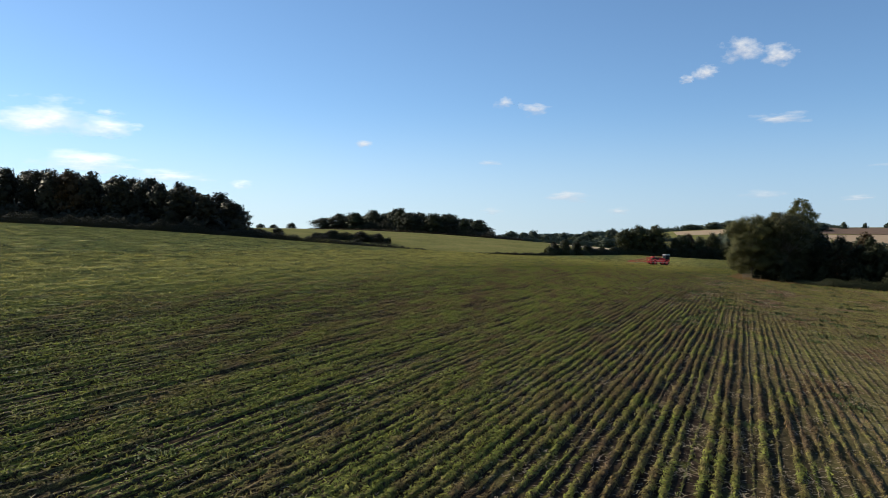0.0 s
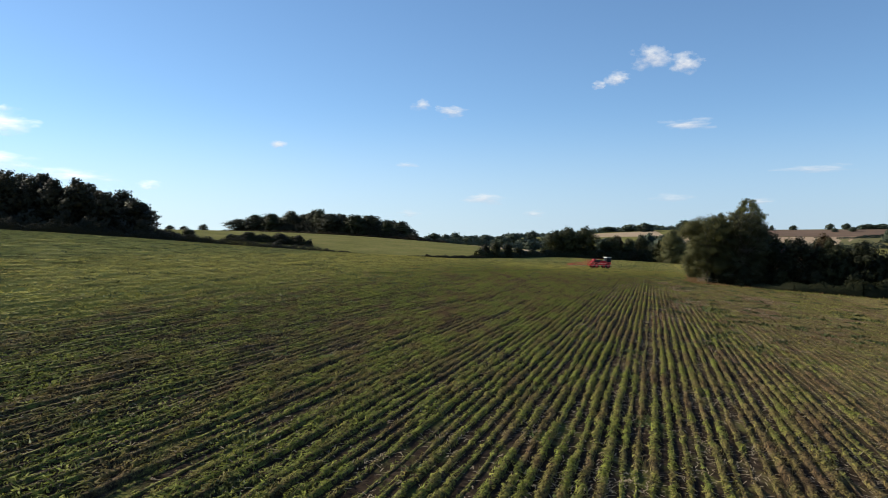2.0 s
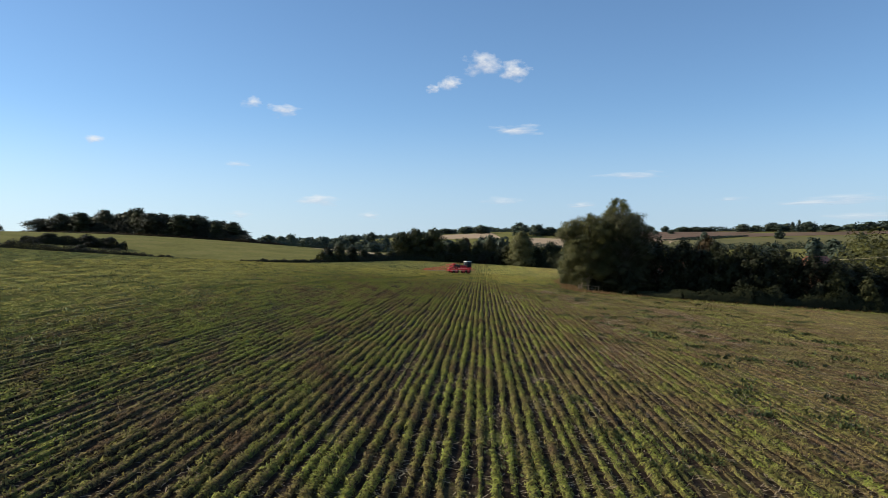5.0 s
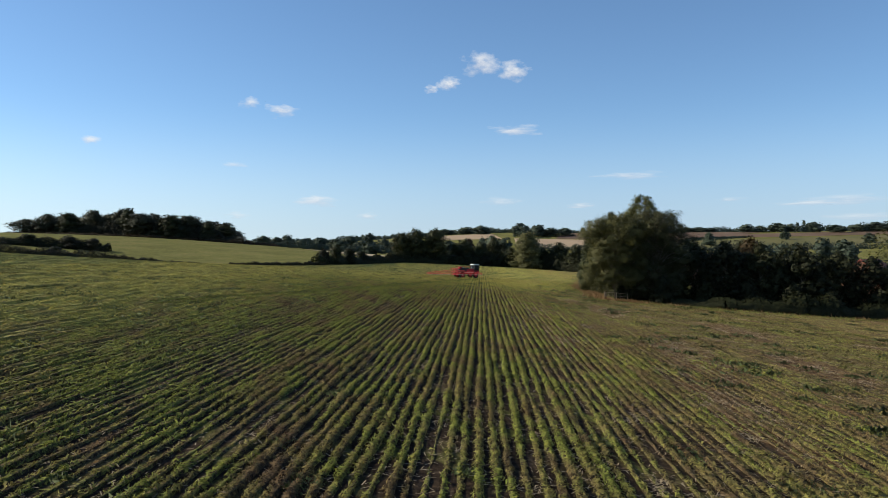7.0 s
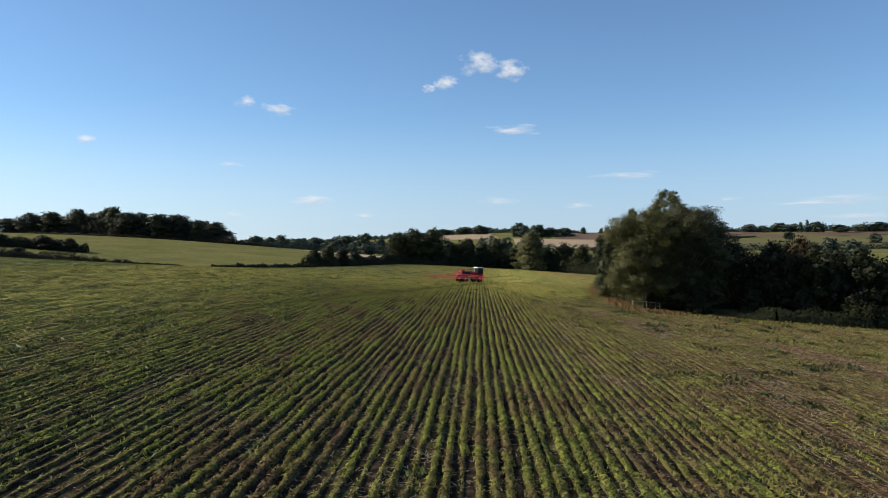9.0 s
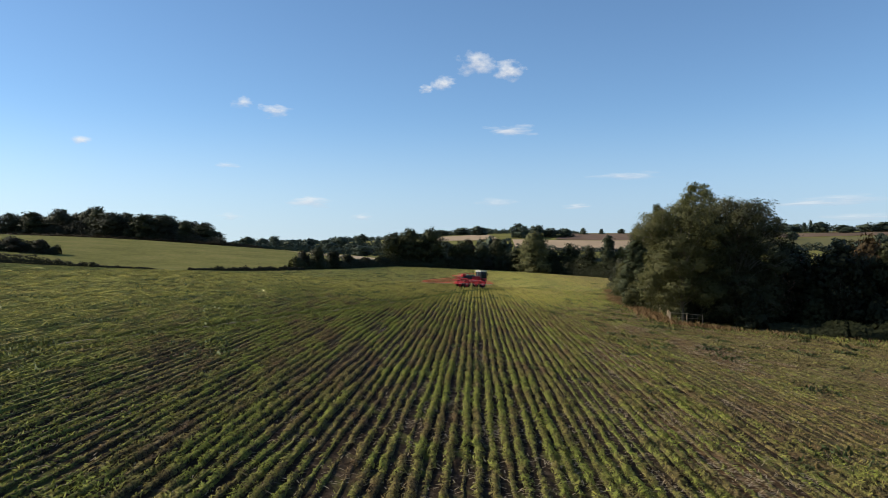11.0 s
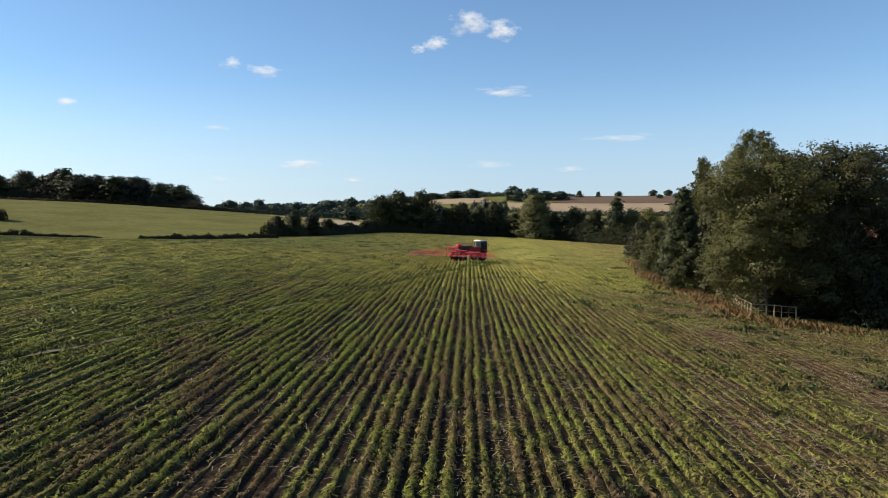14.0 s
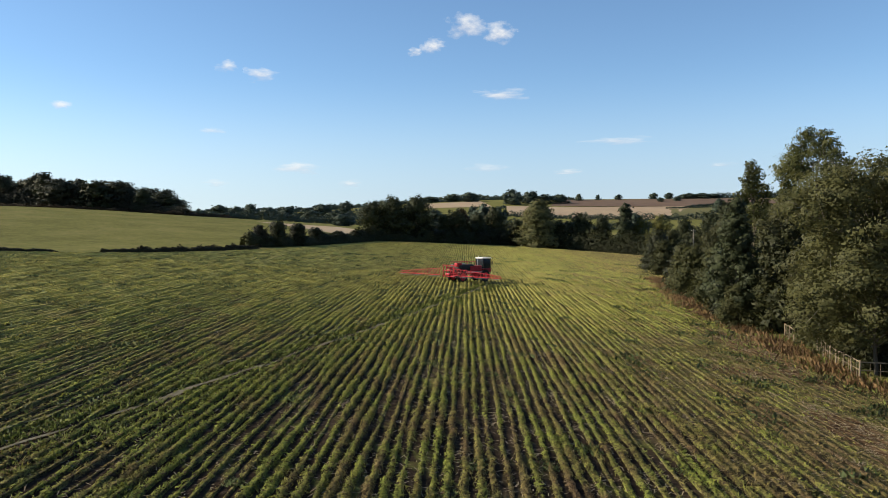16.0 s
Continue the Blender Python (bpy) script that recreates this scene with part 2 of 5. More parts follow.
def ground_material():
    """Soil with residue under the crop, rough pasture elsewhere; the share of each is set by two masks on the sheet."""
    m, nt, b = make_material("ground", 1.0)
    b.inputs["Specular IOR Level"].default_value = 0.02
    vec = place_vector(nt)
    soil = ramp(nt, noise_node(nt, vec, 2.2, 6, 0.7), [(0.3, (0.016, 0.011, 0.008)), (0.54, (0.040, 0.028, 0.019)), (0.74, (0.118, 0.086, 0.058))])
    green = noise_node(nt, place_vector(nt, (1.0, 0.3, 1), ROW_TURN), 0.9, 5, 0.65)
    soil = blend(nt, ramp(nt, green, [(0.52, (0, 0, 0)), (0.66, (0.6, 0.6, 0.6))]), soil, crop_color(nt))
    # The same painted far light covers the dark soil between rows.
    thick = calc(nt, 'MULTIPLY', calc(nt, 'MULTIPLY', far_light_share(nt), 0.6), ramp(nt, noise_node(nt, place_vector(nt, (1.0, 0.25, 1), ROW_TURN), 0.7, 5, 0.65), [(0.36, (0.35, 0.35, 0.35)), (0.54, (1, 1, 1))]))
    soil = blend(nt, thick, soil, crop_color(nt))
    thatch = ramp(nt, noise_node(nt, place_vector(nt, (1.0, 0.4, 1), ROW_TURN), 1.7, 6, 0.75), [(0.30, (0.050, 0.036, 0.020)), (0.40, (0.080, 0.070, 0.028)), (0.55, (0.142, 0.124, 0.052)), (0.7, (0.26, 0.19, 0.11))])
    soil = blend(nt, worn_share(nt, 0.9, -6.0, 3.0), soil, thatch)
    lumps = ramp(nt, noise_node(nt, place_vector(nt, (1.0, 0.6, 1), ROW_TURN), 0.6, 5, 0.7), [(0.36, (0.5, 0.5, 0.48)), (0.48, (0.95, 0.95, 0.93)), (0.62, (1.3, 1.27, 1.15))])
    soil = blend(nt, worn_share(nt, 0.9), soil, blend(nt, 1.0, soil, lumps, 'MULTIPLY'))
    debris = ramp(nt, noise_node(nt, place_vector(nt, (1.0, 0.5, 1), ROW_TURN), 3.0, 6, 0.75), [(0.36, (0.022, 0.013, 0.008)), (0.52, (0.098, 0.060, 0.032)), (0.70, (0.24, 0.168, 0.095))])
    bare = nt.nodes.new("ShaderNodeAttribute")
    bare.attribute_name = "bare"
    torn = calc(nt, 'ADD', bare.outputs["Fac"], calc(nt, 'MULTIPLY', calc(nt, 'SUBTRACT', noise_node(nt, vec, 0.9, 4), 0.5), 0.9))
    soil = blend(nt, ramp(nt, torn, [(0.35, (0, 0, 0)), (0.65, (1, 1, 1))]), soil, debris)
    grass = ramp(nt, noise_node(nt, vec, 0.06, 5), [(0.36, (0.095, 0.104, 0.030)), (0.5, (0.146, 0.148, 0.046)), (0.64, (0.200, 0.180, 0.070))])
    grass = blend(nt, 0.55, grass, ramp(nt, noise_node(nt, vec, 0.55, 6, 0.75), [(0.3, (0.040, 0.045, 0.014)), (0.7, (0.19, 0.165, 0.060))]))
    at_ = nt.nodes.new("ShaderNodeAttribute")
    at_.attribute_name = "crop"
    edge = calc(nt, 'ADD', at_.outputs["Fac"], calc(nt, 'MULTIPLY', calc(nt, 'SUBTRACT', noise_node(nt, vec, 0.5, 4), 0.5), 0.8))
    col = blend(nt, ramp(nt, edge, [(0.4, (0, 0, 0)), (0.6, (1, 1, 1))]), grass, soil)
    nt.links.new(col, b.inputs["Base Color"])
    bumped(nt, b, noise_node(nt, vec, 5.0, 6, 0.7), 0.8, 0.12)
    return m


GROUND = ground_material()
PALE_STUBBLE = mottled("pale_stubble", (0.25, 0.182, 0.118), (0.32, 0.24, 0.16), 0.02, 0.9, 0, 0, ROW_TURN, (1, 0.2, 1))
BROWN_FIELD = mottled("brown_field", (0.082, 0.052, 0.034), (0.135, 0.088, 0.058), 0.02, 0.9, 0, 0, 0.4, (1, 0.2, 1))
GREEN_FIELD = mottled("far_pasture", (0.078, 0.076, 0.025), (0.118, 0.104, 0.040), 0.02, 0.9)


# ---------------------------------------------------------------- mesh helpers
def link_mesh(name, verts, faces, material, parent=None, label="", normals=None):
    """A mesh object from arrays of corners and equal-sided faces, with shading normals of its own if given."""
    verts = np.asarray(verts, dtype=np.float32).reshape(-1, 3)
    faces = np.asarray(faces, dtype=np.int32)
    n, k = faces.shape
    me = bpy.data.meshes.new(name)
    me.vertices.add(len(verts))
    me.vertices.foreach_set("co", verts.ravel())
    me.loops.add(n * k)
    me.loops.foreach_set("vertex_index", faces.ravel())
    me.polygons.add(n)
    me.polygons.foreach_set("loop_start", np.arange(0, n * k, k, dtype=np.int32))
    me.update(calc_edges=True)
    me.materials.append(material)
    if normals is not None:
        me.polygons.foreach_set("use_smooth", [True] * n)
        me.normals_split_custom_set_from_vertices(np.asarray(normals, dtype=np.float32))
    ob = new(name, me)
    if parent is not None:
        ob.parent = parent
    if label:
        ob["label"] = label
    return ob


def part(name, bm, material, parent, label="", smooth=False):
    """Links a bmesh as one mesh object under a thing or a part."""
    me = bpy.data.meshes.new(name)
    bm.to_mesh(me)
    bm.free()
    me.materials.append(material)
    if smooth:
        me.polygons.foreach_set("use_smooth", [True] * len(me.polygons))
    ob = new(name, me)
    ob.parent = parent
    if label:
        ob["label"] = label
    return ob


def box(bm, size, m, bevel=0.0):
    got = bmesh.ops.create_cube(bm, size=1.0, matrix=m @ Matrix.Diagonal((*size, 1)))
    if bevel:
        edges = list({e for v in got["verts"] for e in v.link_edges})
        bmesh.ops.bevel(bm, geom=edges, offset=bevel, segments=2, affect='EDGES', profile=0.5)
    return bm


def bar(bm, a, b, r, n=6, r2=None):
    a, b = Vector(a), Vector(b)
    q = (b - a).to_track_quat('Z', 'Y').to_matrix().to_4x4()
    bmesh.ops.create_cone(bm, cap_ends=True, segments=n, radius1=r, radius2=r if r2 is None else r2, depth=(b - a).length,
                          matrix=Matrix.Translation((a + b) / 2) @ q)
    return bm


def smoothstep(a, b, x):
    t = np.clip((x - a) / (b - a), 0, 1)
    return t * t * (3 - 2 * t)


S21, C21 = math.sin(ROW_TURN), math.cos(ROW_TURN)


def rows_from(x, y):
    return x * S21 + y * C21, x * C21 - y * S21


def rows_to(u, v):
    return u * S21 + v * C21, u * C21 - v * S21


def height(x, y):
    """The lie of the land: one long slope, a knoll with a copse, a dip, and the far side of the valley."""
    x, y = np.asarray(x, float), np.asarray(y, float)
    u, v = rows_from(x, y)
    uu = np.where(u < 450, u, 450 + (u - 450) * 0.3)
    vv = np.clip(v, -150, 60)
    vv = vv + np.where(v < -150, -180 * (1 - np.exp((np.minimum(v, -150) + 150) / 180)), 0)
    vv = vv + np.where(v > 60, 40 * (1 - np.exp(-(np.maximum(v, 60) - 60) / 40)), 0)
    z = -0.695 + 0.0174 * uu - 0.0697 * vv
    z = z + 2.5 * np.exp(-((x + 40) ** 2 + (y - 580) ** 2) / 110 ** 2) - 4.2 * np.exp(-((x + 28) ** 2 + (y - 350) ** 2) / 75 ** 2)
    z = z - np.exp(-((x - 60) ** 2 + (y - 345) ** 2) / 100 ** 2)
    w = 0.42 * x + 0.907 * y
    return z + 51 * smoothstep(650, 1350, w) * smoothstep(-420, 110, v) - 0.02 * np.maximum(w - 1400, 0)


def ground_z(x, y):
    return float(height(x, y))


# ---------------------------------------------------------------- field outline, in metres along (u) and across (v) the rows
FAR_EDGE = [(-190, 238), (-150, 246), (-102, 255), (-73, 264), (-45, 279), (-20, 303), (5, 307), (20, 311), (45, 331), (62, 350), (90, 384), (140, 384), (165, 362), (172, 330)]
far_uv = sorted([rows_from(*p)[::-1] for p in FAR_EDGE])
SIDE_U = [178, 182, 188, 211, 228, 258, 284, 340, 390]
SIDE_V = [70, 30, -1.5, 0.6, 1.2, 6.0, 15.0, 29.0, 43.0]


def field_depth(u, v):
    """How far inside the sown field a place lies, roughly in metres; negative outside."""
    far = np.interp(v, [p[0] for p in far_uv], [p[1] for p in far_uv]) - u
    clump = np.where(u > 188, np.interp(u, SIDE_U[2:], SIDE_V[2:]) - v, 1e3)
    clump = np.where((u <= 188) & (v > -1.5), np.interp(v, SIDE_V[2::-1], SIDE_U[2::-1]) - u, clump)
    return np.minimum(far, clump)


def graded(stops):
    """Places along a line from (start, step) pairs up to the last start."""
    out = []
    for (a, s), (b, _) in zip(stops, stops[1:]):
        out += list(np.arange(a, b, s))
    return np.array(out + [stops[-1][0]])


def worn_side(u, v):
    """Metres past the line where the rows fade into the worn, weedy side of the field."""
    return v + 0.105 * u - 7.5 - 40 * smoothstep(198, 238, u)


# middles and half lengths of the largest bare patches, along and across the rows
BARE = [(200, -3.6, 16, 1.7), (175, -7.4, 7, 1.8), (159, -5.2, 15, 2.2), (118, -5.5, 15, 2.6), (114, 2.5, 9, 3), (141, 5.5, 13, 3), (149, -14, 13, 1.8), (126, -15, 11, 1.6), (95, -9, 12, 2), (182, 0.5, 6, 1.5)]


def bare_patch(u, v):
    """Bare brown patches of soil and debris on the worn side."""
    f = np.sin(u * 0.21 + 0.8 * np.sin(v * 0.3)) * np.sin(v * 0.37 + u * 0.05 + 1.1) + 0.35 * np.sin(u * 0.83 + v * 0.6)
    f = 0.8 * smoothstep(0.5, 0.9, f) * smoothstep(-6, 3, worn_side(u, v))
    for pu, pv, ru, rv in BARE:
        d = np.sqrt(((u - pu) / ru) ** 2 + ((v - pv) / rv) ** 2) + 0.25 * np.sin(u * 0.9 + pv) * np.sin(v * 2.1 + pu)
        f = np.maximum(f, 1 - smoothstep(0.6, 1.1, d))
    return f


def build_ground():
    us = graded([(-900, 150), (-150, 30), (-30, 4), (420, 10), (800, 20), (1700, 150), (4700, 1)])
    vs = graded([(-3600, 200), (-1000, 40), (-420, 10), (-220, 4), (-22, 1.25), (20, 4), (90, 10), (250, 20), (900, 60), (1500, 200), (3700, 1)])
    v, u = np.meshgrid(vs, us)
    x, y = rows_to(u, v)
    z = height(x, y)
    n, k = u.shape
    i = np.arange(n * k).reshape(n, k)
    faces = np.stack([i[:-1, :-1], i[:-1, 1:], i[1:, 1:], i[1:, :-1]], -1).reshape(-1, 4)[:, ::-1]
    ob = link_mesh("ground", np.stack([x, y, z], -1), faces, GROUND)
    mask = ob.data.attributes.new("crop", 'FLOAT', 'POINT')
    mask.data.foreach_set("value", np.clip(0.5 + field_depth(u, v) / 8, 0, 1).astype(np.float32).ravel())
    mask = ob.data.attributes.new("bare", 'FLOAT', 'POINT')
    mask.data.foreach_set("value", np.where(np.abs(v) < 60, bare_patch(u, v), 0).astype(np.float32).ravel())
    ob.data.polygons.foreach_set("use_smooth", [True] * len(ob.data.polygons))
    tagged(ob, "rolling farmland with brown soil and rough green pasture", "ground", "", "structure")
    return ob


land = build_ground()


def draped(name, corners, material, label, steps=24, lift=0.35):
    """A field of four corners laid over the land."""
    p = np.array(corners, float)
    s, t = np.meshgrid(np.linspace(0, 1, steps), np.linspace(0, 1, steps))
    s, t = s[..., None], t[..., None]
    q = (p[0] * (1 - s) + p[1] * s) * (1 - t) + (p[3] * (1 - s) + p[2] * s) * t
    z = height(q[..., 0], q[..., 1]) + lift
    i = np.arange(steps * steps).reshape(steps, steps)
    faces = np.stack([i[:-1, :-1], i[:-1, 1:], i[1:, 1:], i[1:, :-1]], -1).reshape(-1, 4)
    ob = link_mesh(name, np.concatenate([q, z[..., None]], -1), faces, material)
    ob.data.polygons.foreach_set("use_smooth", [True] * len(ob.data.polygons))
    return tagged(ob, label, "field", "", "structure")


draped("stubble_field", [(357, 875), (492, 800), (604, 906), (404, 992)], PALE_STUBBLE, "pale harvested stubble field on the far hillside")
draped("stubble_field", [(300, 1010), (385, 985), (420, 1110), (330, 1130)], PALE_STUBBLE, "narrow pale stubble field behind the hedgerow trees")
draped("ploughed_field", [(458, 982), (612, 902), (800, 985), (540, 1110)], BROWN_FIELD, "brown ploughed field below the skyline")
draped("pasture", [(490, 785), (740, 720), (860, 840), (560, 890)], GREEN_FIELD, "bright green pasture on the far slope")
draped("ploughed_field", [(640, 905), (880, 850), (1150, 880), (700, 955)], BROWN_FIELD, "brown ploughed field beyond the pasture")
draped("stubble_field", [(86, 410), (112, 408), (105, 520), (66, 520)], PALE_STUBBLE, "tan dry meadow behind the hedge", 16, 0.15)
draped("stubble_field", [(140, 830), (215, 820), (225, 920), (150, 930)], BROWN_FIELD, "dull brown field in the valley", 16, 0.3)


# ---------------------------------------------------------------- crop rows
TRACK = [(-52, 128), (-46, 145), (-39.9, 169.2), (-36.9, 180.8), (-34.6, 188.9), (-30.8, 203), (-25.3, 230.3), (-22.3, 246)]
track_fit = np.polyfit([p[1] for p in TRACK], [p[0] for p in TRACK], 3)


def off_track(u, v):
    """Distance from the curved wheel track, in metres."""
    return np.abs(v - np.polyval(track_fit, u)) + np.where((u < 128) | (u > 246), 50, 0)


RUTS = (0.1, -1.7)


VIGOUR = np.random.default_rng(40).normal(0, 1, (620, 160))


def row_vigour(u, v):
    """Every row has thicker and thinner stretches of its own."""
    k = np.clip(np.floor(v / 0.5).astype(int) + 520, 0, 619)
    f = np.clip((u + 30) / 4.2, 0, 158.99)
    i = f.astype(int)
    a = VIGOUR[k, i] * (1 - (f - i)) + VIGOUR[k, i + 1] * (f - i)
    group = np.sin(v * 1.9 + 2.2 * np.sin(u * 0.045 + v * 0.21)) * np.sin(v * 0.77 + u * 0.06 + 1.0)
    return np.clip(1.0 + 0.46 * a + 0.30 * group, 0.10, 1.6)


LUMPS = np.random.default_rng(41).gamma(2.6, 1 / 2.6, (620, 900))


def row_lumps(u, v):
    """Plants stand in uneven lumps half a metre or so long."""
    k = np.clip(np.floor(v / 0.5).astype(int) + 520, 0, 619)
    f = np.clip((u + 10) / 0.46 + 0.5 * np.sin(v * 9), 0, 898.99)
    i = f.astype(int)
    return LUMPS[k, i] * (1 - (f - i)) + LUMPS[k, i + 1] * (f - i)


def row_strength(u, v, rng):
    """How tall and thick the plants stand: 0 bare, 1 full."""
    wob = np.sin(v * 0.41 + 1.3) * np.sin(u * 0.023 + v * 0.15) + 0.6 * np.sin(u * 0.11 + v * 1.9)
    s = (0.85 + 0.12 * wob) * row_vigour(u, v)
    s = s * (1 - 0.35 * smoothstep(-12, 0, worn_side(u, v))) * (1 - 0.85 * smoothstep(-2, 6, worn_side(u, v)))
    patch = np.sin(u * 0.071 + 0.6 * v) + np.sin(u * 0.19 - v * 0.83 + 2) + np.sin(u * 0.45 + v * 1.7)
    s = s * np.clip(1.0 + 0.22 * patch, 0.25, 1.5)
    thin = path_side(u) - v
    s = s * (1 - 0.28 * smoothstep(5, 13, thin) * (1 - smoothstep(26, 45, thin))) * (1 - 0.5 * bare_patch(u, v))
    for r in RUTS:
        s = np.where((np.abs(v - r) < 0.25) & (u < 150), 0.12 * s, s)
    return s * np.where(off_track(u, v) < 0.45, 0.1, 1.0)


def path_side(u):
    """How far across the rows the open middle of the field lies."""
    return np.interp(u, [0, 40, 80, 140, 200], [0, -15, -21, -25, -28])


def build_rows():
    """Each row is a flat-topped band of plants on a low ridge, with a furrow between it and the next."""
    rng = np.random.default_rng(3)
    V, F, B, base = [], [], [], 0
    for k in range(-470, 80):
        v0 = k * 0.5 + 0.25
        far = np.interp(v0, [p[0] for p in far_uv], [p[1] for p in far_uv])
        u, at_u = [], -8.0
        while at_u < far:
            off = abs(v0 - float(path_side(at_u)))
            u.append(at_u)
            at_u += (1.3 if off < 24 and at_u < 200 else 1.4 if off < 40 and at_u < 260 else 3.0) * rng.uniform(0.75, 1.25)
        u = np.array(u)
        u = u[field_depth(u, np.full(len(u), v0)) > 1.0]
        if len(u) < 3:
            continue
        off = np.abs(v0 - path_side(u))
        vm = v0 + 0.03 * np.sin(u * 0.31 + k) + 0.04 * np.sin(u * 0.05 + k * 2)
        s = np.clip(row_strength(u, vm, rng), 0.1, 1.3)
        off = np.abs(vm - path_side(u)) + np.maximum(u - 200, 0) * 0.5
        tall = np.interp(off, [0, 22, 60], [0.09, 0.15, 0.19]) * np.sqrt(s) * rng.uniform(0.7, 1.2, len(u))
        wide = np.interp(off, [15, 35], [0.05, 0.045]) + np.interp(off, [15, 35], [0.065, 0.105]) * np.minimum(s, 1.2)
        wide = wide * rng.uniform(0.8, 1.15, len(u))
        rings = []
        for side, up in ((-1.15, 0), (-0.8, 0.92), (0.75, 1.0), (1.1, 0)):
            x, y = rows_to(u, vm + side * wide + rng.normal(0, 0.03, len(u)))
            rings.append(np.stack([x, y, height(x, y) + (tall * up + rng.normal(0, 0.012, len(u)) if up else -0.03)], -1))
        p = np.stack(rings, 1)
        n = len(u)
        alone = -252 <= k < 28
        i = (0 if alone else base) + np.arange(n * 4).reshape(n, 4)
        ok = np.diff(u) < 5
        bare = np.repeat(bare_patch(u, vm), 4)
        if alone:
            f = np.concatenate([np.stack([i[:-1, a], i[:-1, a + 1], i[1:, a + 1], i[1:, a]], -1)[ok] for a in range(3)])[:, ::-1]
            row = link_mesh("crop_row", p.reshape(-1, 3), f, CROP, land)
            row.data.attributes.new("bare", 'FLOAT', 'POINT').data.foreach_set("value", bare.astype(np.float32))
            continue
        for a in range(3):
            F.append(np.stack([i[:-1, a], i[:-1, a + 1], i[1:, a + 1], i[1:, a]], -1)[ok])
        V.append(p.reshape(-1, 3))
        B.append(bare)
        base += n * 4
    ob = link_mesh("crop_rows", np.concatenate(V), np.concatenate(F)[:, ::-1], CROP)
    mask = ob.data.attributes.new("bare", 'FLOAT', 'POINT')
    mask.data.foreach_set("value", np.concatenate(B).astype(np.float32))
    tagged(ob, "far rows of low green crop on the slope", "crop", "", "stuff")


build_rows()


def unit(rng, n):
    d = rng.normal(size=(n, 3))
    return d / np.linalg.norm(d, axis=1)[:, None]


def leaf_triangles(rng, centre, size, outward, droop=0.0, slim=(0.25, 0.6)):
    """Pointed leaf sprays, loosely facing outward."""
    n = len(centre)
    nrm = outward + 0.7 * unit(rng, n)
    nrm /= np.linalg.norm(nrm, axis=1)[:, None] + 1e-9
    a = np.cross(nrm, unit(rng, n))
    a /= np.linalg.norm(a, axis=1)[:, None] + 1e-9
    if droop:
        a = a * (1 - droop) + np.array([0, 0, -droop])
    b = np.cross(nrm, a)
    s = (size * rng.uniform(0.5, 1.45, n))[:, None]
    k = rng.uniform(slim[0], slim[1], (n, 1))
    p = np.stack([centre + a * s * 0.7, centre - a * s * 0.4 + b * s * k, centre - a * s * 0.4 - b * s * k], 1)
    soft = 0.7 * outward / (np.linalg.norm(outward, axis=1)[:, None] + 1e-6) + 0.45 * nrm
    return p.reshape(-1, 3), np.repeat(soft / np.linalg.norm(soft, axis=1)[:, None], 3, axis=0)


def blades(name, x, y, size, lean, rng, material, label, category, count=3, wide=0.3, loose=0.04, lift=0.0):
    """Tufts of upright pointed blades that lean out from their root."""
    n = len(x)
    x, y, size = np.repeat(x, count), np.repeat(y, count), np.repeat(size, count) * rng.uniform(0.55, 1.25, n * count)
    turn = rng.uniform(0, 2 * math.pi, n * count)
    x = x + rng.normal(0, loose, n * count)
    y = y + rng.normal(0, loose, n * count)
    z = height(x, y) - 0.01 + np.repeat(np.broadcast_to(lift, n), count)
    face = turn + rng.uniform(-1.2, 1.2, n * count)
    dx, dy = np.cos(turn), np.sin(turn)
    half = size * wide * 0.5
    tilt = rng.uniform(0.1, 1.0, n * count) * lean
    root = np.stack([x, y, z], -1)
    side = np.stack([-np.sin(face) * half, np.cos(face) * half, 0 * x], -1)
    mid = root + np.stack([dx * size * tilt * 0.2, dy * size * tilt * 0.2, size * 0.35], -1)
    tip = root + np.stack([dx * size * tilt, dy * size * tilt, size * (1.1 - 0.4 * tilt)], -1)
    v = np.stack([mid - side, tip, mid + side - np.array([0, 0, 0.3]) * size[:, None]], 1).reshape(-1, 3)
    f = np.arange(n * count * 3).reshape(-1, 3)
    soft = np.stack([0.7 * dx, 0.7 * dy, np.full(n * count, 0.8)], -1) + rng.normal(0, 0.2, (n * count, 3))
    soft = np.repeat(soft / np.linalg.norm(soft, axis=1)[:, None], 3, axis=0)
    return tagged(link_mesh(name, v, f, material, None, "", soft), label, category, "", "stuff")


def leafy_row(name, u, v0, size, tall, wide, rng, label):
    """Small leaf sprays heaped over the ridge of each row, facing outward."""
    n = len(u)
    a = np.arccos(rng.uniform(-1, 1, n))
    r = rng.uniform(0.7, 1.12, n)
    x, y = rows_to(u, v0 + np.cos(a) * wide * r)
    out = np.stack([np.cos(a) * C21, -np.cos(a) * S21, np.sin(a) + 0.15], -1)
    z = height(x, y) + np.sin(a) * tall * r + 0.015
    corners, soft = leaf_triangles(rng, np.stack([x, y, z], -1), size * 1.75, out, 0.0, (0.08, 0.21))
    return tagged(link_mesh(name, corners, np.arange(n * 3).reshape(-1, 3), BLADE, None, "", soft), label, "crop", "", "stuff")


